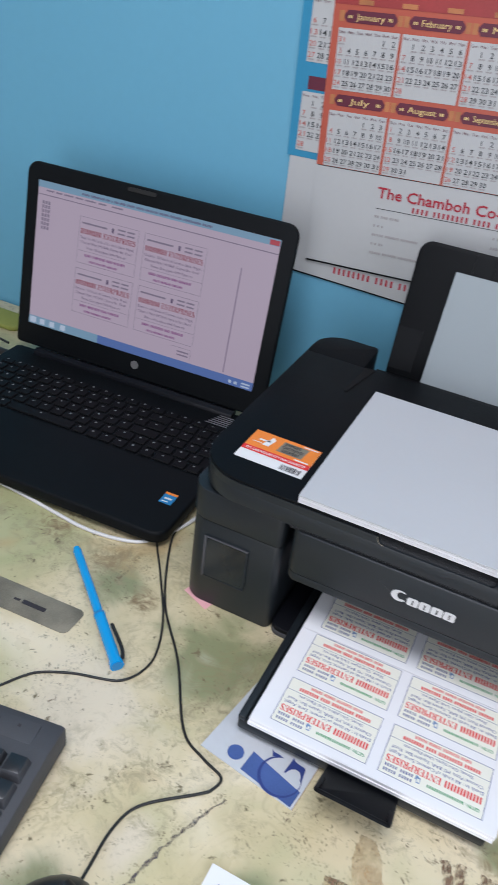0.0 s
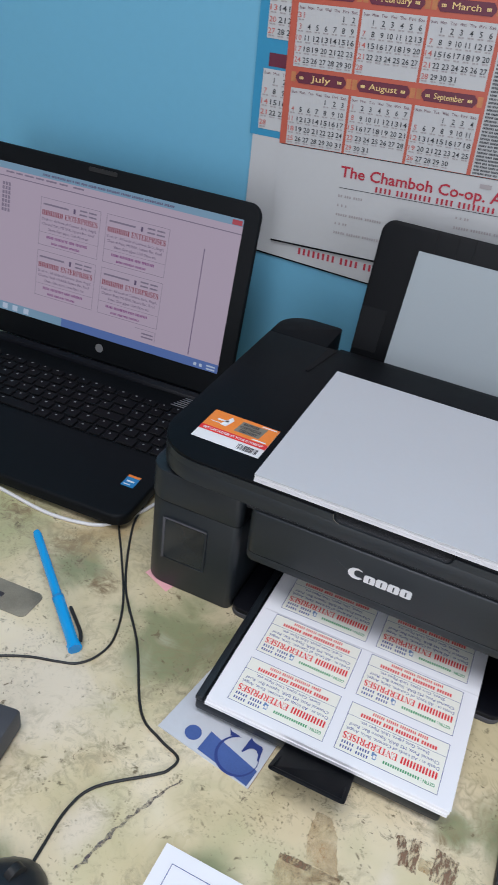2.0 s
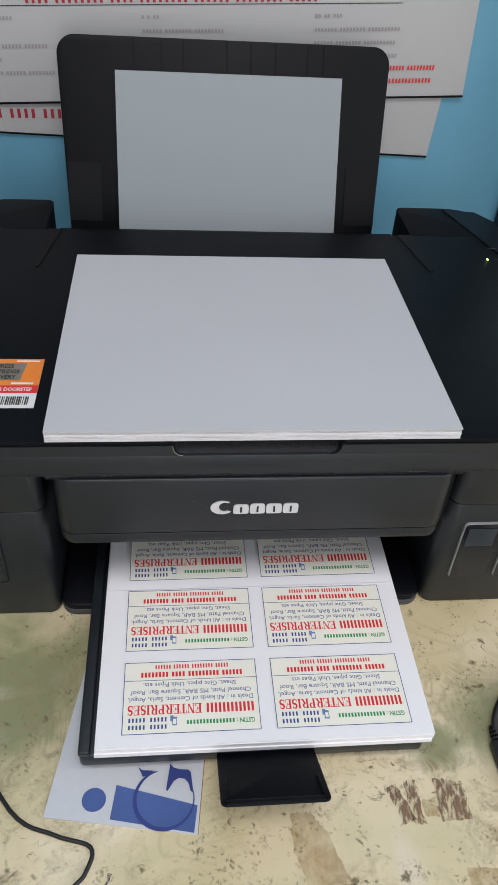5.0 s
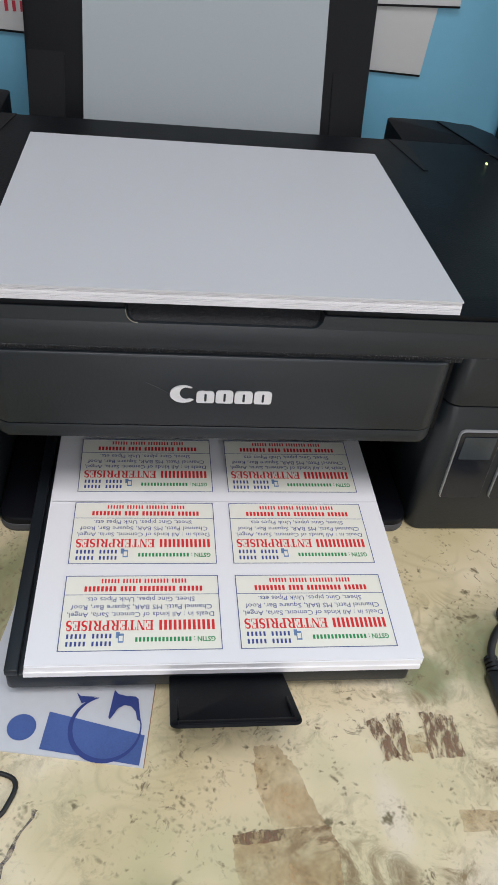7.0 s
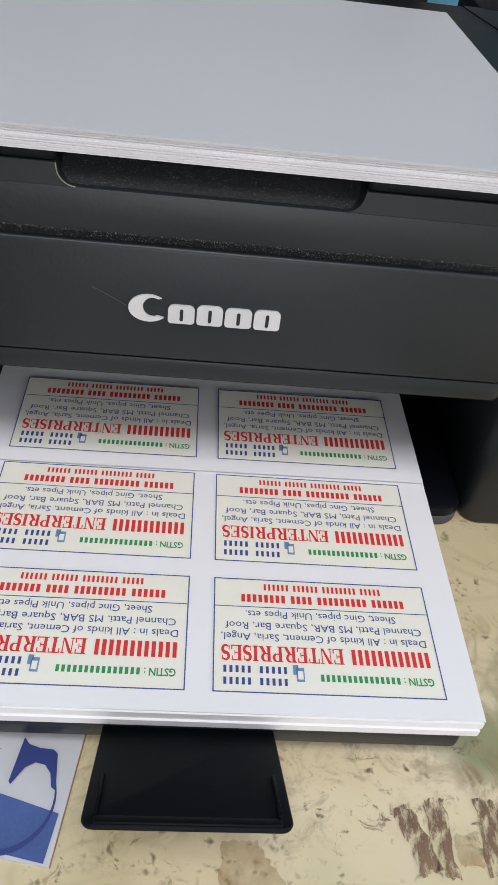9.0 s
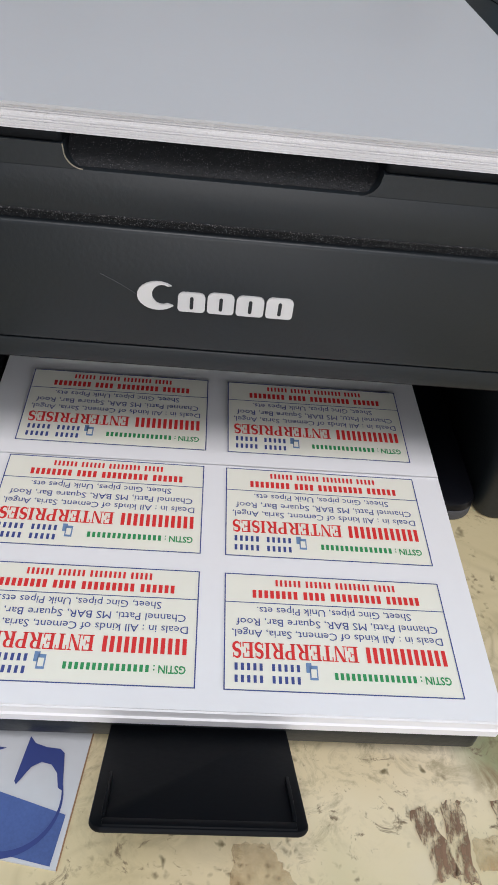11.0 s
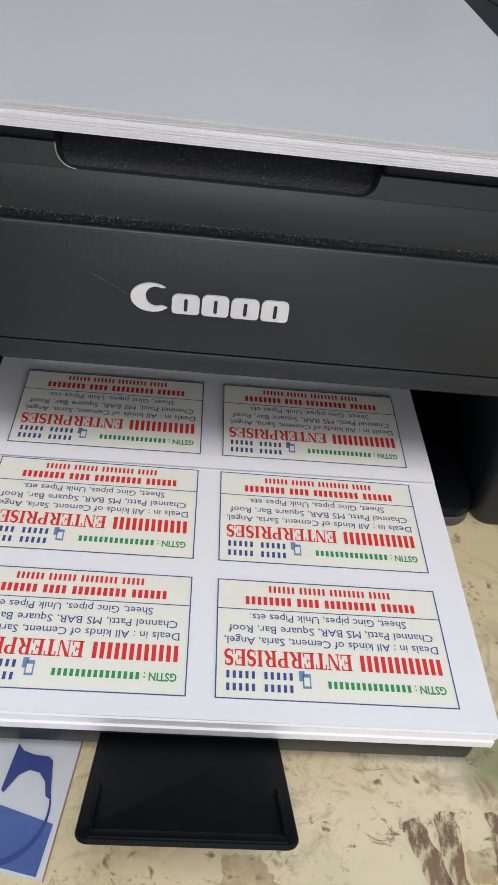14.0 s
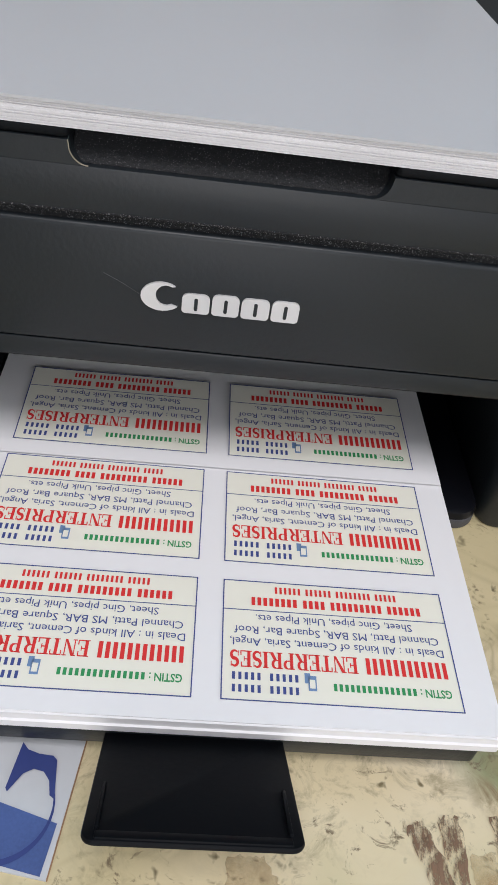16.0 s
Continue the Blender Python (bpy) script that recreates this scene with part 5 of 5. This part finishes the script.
pen = thing("pen", (-0.3668, 0.0005, 0), rz=0, label="bright blue capped ballpoint pen lying on the desk", category="pen")
a, b = Vector((0, 0, 0.0048)), Vector((0.1250, -0.1085, 0.0058))
dirn = (b - a).normalized()
part("barrel", tube([a, a + dirn * 0.105], 0.0047, 14, smooth=False), M["blue_pen"], pen)
part("cap", tube([a + dirn * 0.100, a + dirn * 0.160], 0.0057, 14, smooth=False), M["blue_pen"], pen)
part("cap_end", tube([a + dirn * 0.160, b], 0.0068, 14, smooth=False), M["blue_pen"], pen)
part("end_plug", tube([a - dirn * 0.004, a + dirn * 0.001], 0.0036, 12, smooth=False), M["blue_pen"], pen)
part("cap_top", tube([b, b + dirn * 0.0008], 0.0052, 14, smooth=False), M["intel_blue"], pen, "darker blue disc in the cap")
part("ring", tube([a + dirn * 0.0975, a + dirn * 0.1003], 0.0060, 14, smooth=False), M["intel_blue"], pen, "darker blue ring")
side = Vector((-dirn.y, dirn.x, 0))
part("clip", tube([a + dirn * 0.162 + side * 0.006 + Vector((0, 0, 0.004)), a + dirn * 0.150 + side * 0.0085 + Vector((0, 0, 0.005)), a + dirn * 0.118 + side * 0.0075 + Vector((0, 0, 0.004))], 0.0019, 8), M["cable"], pen, "dark metal clip")

ruler = thing("steel_ruler", (-0.3075, -0.0815, 0), rz=3.0, label="worn grey steel ruler lying on the desk", category="ruler")
bm = prism(outline([(-0.22, -0.0180, 0), (-0.001, -0.0175, 0.007), (0.001, 0.0170, 0.007), (-0.22, 0.0170, 0)]), 0.0, 0.0010, 0.0003)
part("blade", bm, M["ruler"], ruler)
part("stamp", bars([(-0.062, -0.0040, 0.027, 0.0055), (-0.072, -0.0030, 0.007, 0.003)], 0.0012), M["ink"], ruler)

card = thing("loose_card", (-0.0900, -0.0950, 0), label="white card with a blue printed emblem under the tray", category="card")
corners = [(-0.0465, -0.0425), (0.0450, -0.0575), (0.0560, 0.0350), (-0.0280, 0.0680)]
part("card_sheet", prism(corners, 0.0, 0.0010), M["card_white"], card)
part("torn_edge", sheet([[(0.0450, -0.0575), (0.0455, -0.0576), (0.0566, 0.0350), (0.0560, 0.0350)]], 0.0005), M["torn"], card, "brown torn edge")
part("blue_block", sheet([[(-0.0070, -0.0460), (0.0430, -0.0565), (0.0455, -0.0405), (-0.0040, -0.0255)]], 0.0013), M["logo_blue"], card, "faded blue block")
dot = bmesh.new()
bmesh.ops.create_circle(dot, cap_ends=True, segments=28, radius=0.0073)
bmesh.ops.translate(dot, verts=dot.verts, vec=(-0.0172, -0.0338, 0.0013))
part("blue_dot", dot, M["logo_blue"], card)
outer, inner = arc(0.0250, -0.0360, 0.0188, 108, 375, 30), arc(0.0258, -0.0352, 0.0173, 104, 378, 30)
bm = sheet([[outer[k], outer[k + 1], inner[k + 1], inner[k]] for k in range(30)], 0.0016)
serifs = [[(0.0290, -0.0140), (0.0312, -0.0165), (0.0352, -0.0178), (0.0402, -0.0183), (0.0418, -0.0198), (0.0432, -0.0330), (0.0414, -0.0318), (0.0404, -0.0270), (0.0380, -0.0240), (0.0345, -0.0232), (0.0312, -0.0250), (0.0272, -0.0312), (0.0264, -0.0300)],
          [(0.0090, -0.0150), (0.0115, -0.0172), (0.0190, -0.0178), (0.0165, -0.0200), (0.0120, -0.0215)]]
for ring in serifs:
    bm.faces.new([bm.verts.new((x, y, 0.0018)) for x, y in ring])
bmesh.ops.triangulate(bm, faces=bm.faces[:])
bmesh.ops.recalc_face_normals(bm, faces=bm.faces[:])
part("blue_swoosh", bm, M["emblem"], card, "navy curved shape")

slip = thing("pink_slip", (-0.226, 0.016, 0), label="torn pink paper slip under the printer", category="paper")
part("slip", prism([(-0.0145, -0.0005), (0.0170, -0.0135), (0.0205, -0.0015), (0.012, 0.012), (-0.012, 0.01)], 0, 0.0005), M["pink"], slip)


def keyboard():
    kb = thing("keyboard", (-0.2335, -0.1925, 0), rz=9.0, label="black desktop keyboard at the desk's near edge", category="keyboard")
    bm = prism([(-0.165, 0.0), (0.0, 0.0), (0.0, 0.024), (-0.03, 0.027), (-0.165, 0.018)], -0.47, 0.0, 0.004, "x")
    body = part("body", bm, M["keyboard"], kb)
    part("indicator_panel", prism(outline([(-0.085, -0.029, 0.003), (-0.018, -0.029, 0.003), (-0.018, -0.008, 0.003), (-0.085, -0.008, 0.003)]), 0.0250, 0.0268, 0.0006), M["keyboard"], body)
    for k in range(3):
        part("indicator", box(-0.074 + 0.019 * k, -0.0715 + 0.019 * k, -0.0165, -0.0140, 0.0264, 0.0272), M["ink"], body)
    bm = box(-0.0098, 0.0098, -0.0098, 0.0098, 0, 0.010, 0.0009, 2)
    for v in bm.verts:
        if v.co.z > 0.005:
            v.co.x *= 0.76
            v.co.y = v.co.y * 0.76 + 0.0006
    bmesh.ops.scale(bm, vec=(K,) * 3, verts=bm.verts)
    me = bpy.data.meshes.new("key")
    bm.to_mesh(me)
    bm.free()
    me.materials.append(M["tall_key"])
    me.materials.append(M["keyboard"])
    # right and near key faces coloured lighter, as light would catch them
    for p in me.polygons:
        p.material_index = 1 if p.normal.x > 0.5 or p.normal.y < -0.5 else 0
    part("key_well", box(-0.455, -0.006, -0.156, -0.0385, 0.0165, 0.0222, 0.001), M["deep"], body)
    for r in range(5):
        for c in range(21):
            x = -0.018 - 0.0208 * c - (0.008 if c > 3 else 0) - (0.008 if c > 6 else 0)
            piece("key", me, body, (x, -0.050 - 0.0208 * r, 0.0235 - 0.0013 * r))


keyboard()

mouse = thing("mouse", (-0.160, -0.325, 0), rz=-12, label="black computer mouse at the desk's near edge", category="mouse")
bm = bmesh.new()
bmesh.ops.create_uvsphere(bm, u_segments=24, v_segments=14, radius=1)
for v in bm.verts:
    v.co.x *= 0.036 * (1 - 0.12 * v.co.y)
    v.co.y *= 0.048
    v.co.z = max(v.co.z, 0) * 0.034
flat_shade_off(bm, 60)
part("shell", bm, M["black"], mouse)
part("wheel", tube([(-0.003, 0.026, 0.0265), (0.003, 0.026, 0.0265)], 0.008, 14, smooth=False), M["cable"], mouse)

usb = thing("usb_lead", (0.1545, -0.1395, 0), label="black cable with ferrite bead and small plug on the desk", category="cable")
pts = [(0.0040, 0.030, 0.003), (0.0010, 0.044, 0.006), (0.0080, 0.058, 0.009), (0.020, 0.0690, 0.008)]
part("cord", tube(pts, 0.0024, 10), M["cable"], usb)
part("plug", box(-0.0055, 0.0050, 0.004, 0.034, 0.0, 0.0075, 0.002), M["cable"], usb)
part("plug_tip", box(-0.0040, 0.0035, -0.006, 0.005, 0.0015, 0.006, 0.0008), M["keyboard"], usb)
for k in range(4):
    part("strain_ring", tube([(0.0000 + 0.0004 * k, 0.0345 + 0.0028 * k, 0.0038), (0.0001 + 0.0004 * k, 0.0360 + 0.0028 * k, 0.0040)], 0.0040, 10, smooth=False), M["cable"], usb)
bead = tube([(0.018, 0.0685, 0.0085), (0.050, 0.0790, 0.0085)], 0.0085, 16, smooth=False)
part("ferrite_bead", bead, M["bead"], usb)
part("cord", tube([(0.050, 0.079, 0.0085), (0.075, 0.088, 0.004), (0.11, 0.11, 0.0026), (0.14, 0.16, 0.0026)], 0.0024, 10), M["cable"], usb)

cloth = thing("folded_cloth", (-0.80, 0.375, 0), label="olive folded cloth lying behind the laptop", category="cloth")
part("fold", prism(outline([(-0.09, 0.000, 0.012), (0.03, 0.000, 0.012), (0.03, 0.05, 0.012), (-0.09, 0.05, 0.012)]), 0, 0.009, 0.003, seg=3), M["cloth"], cloth)
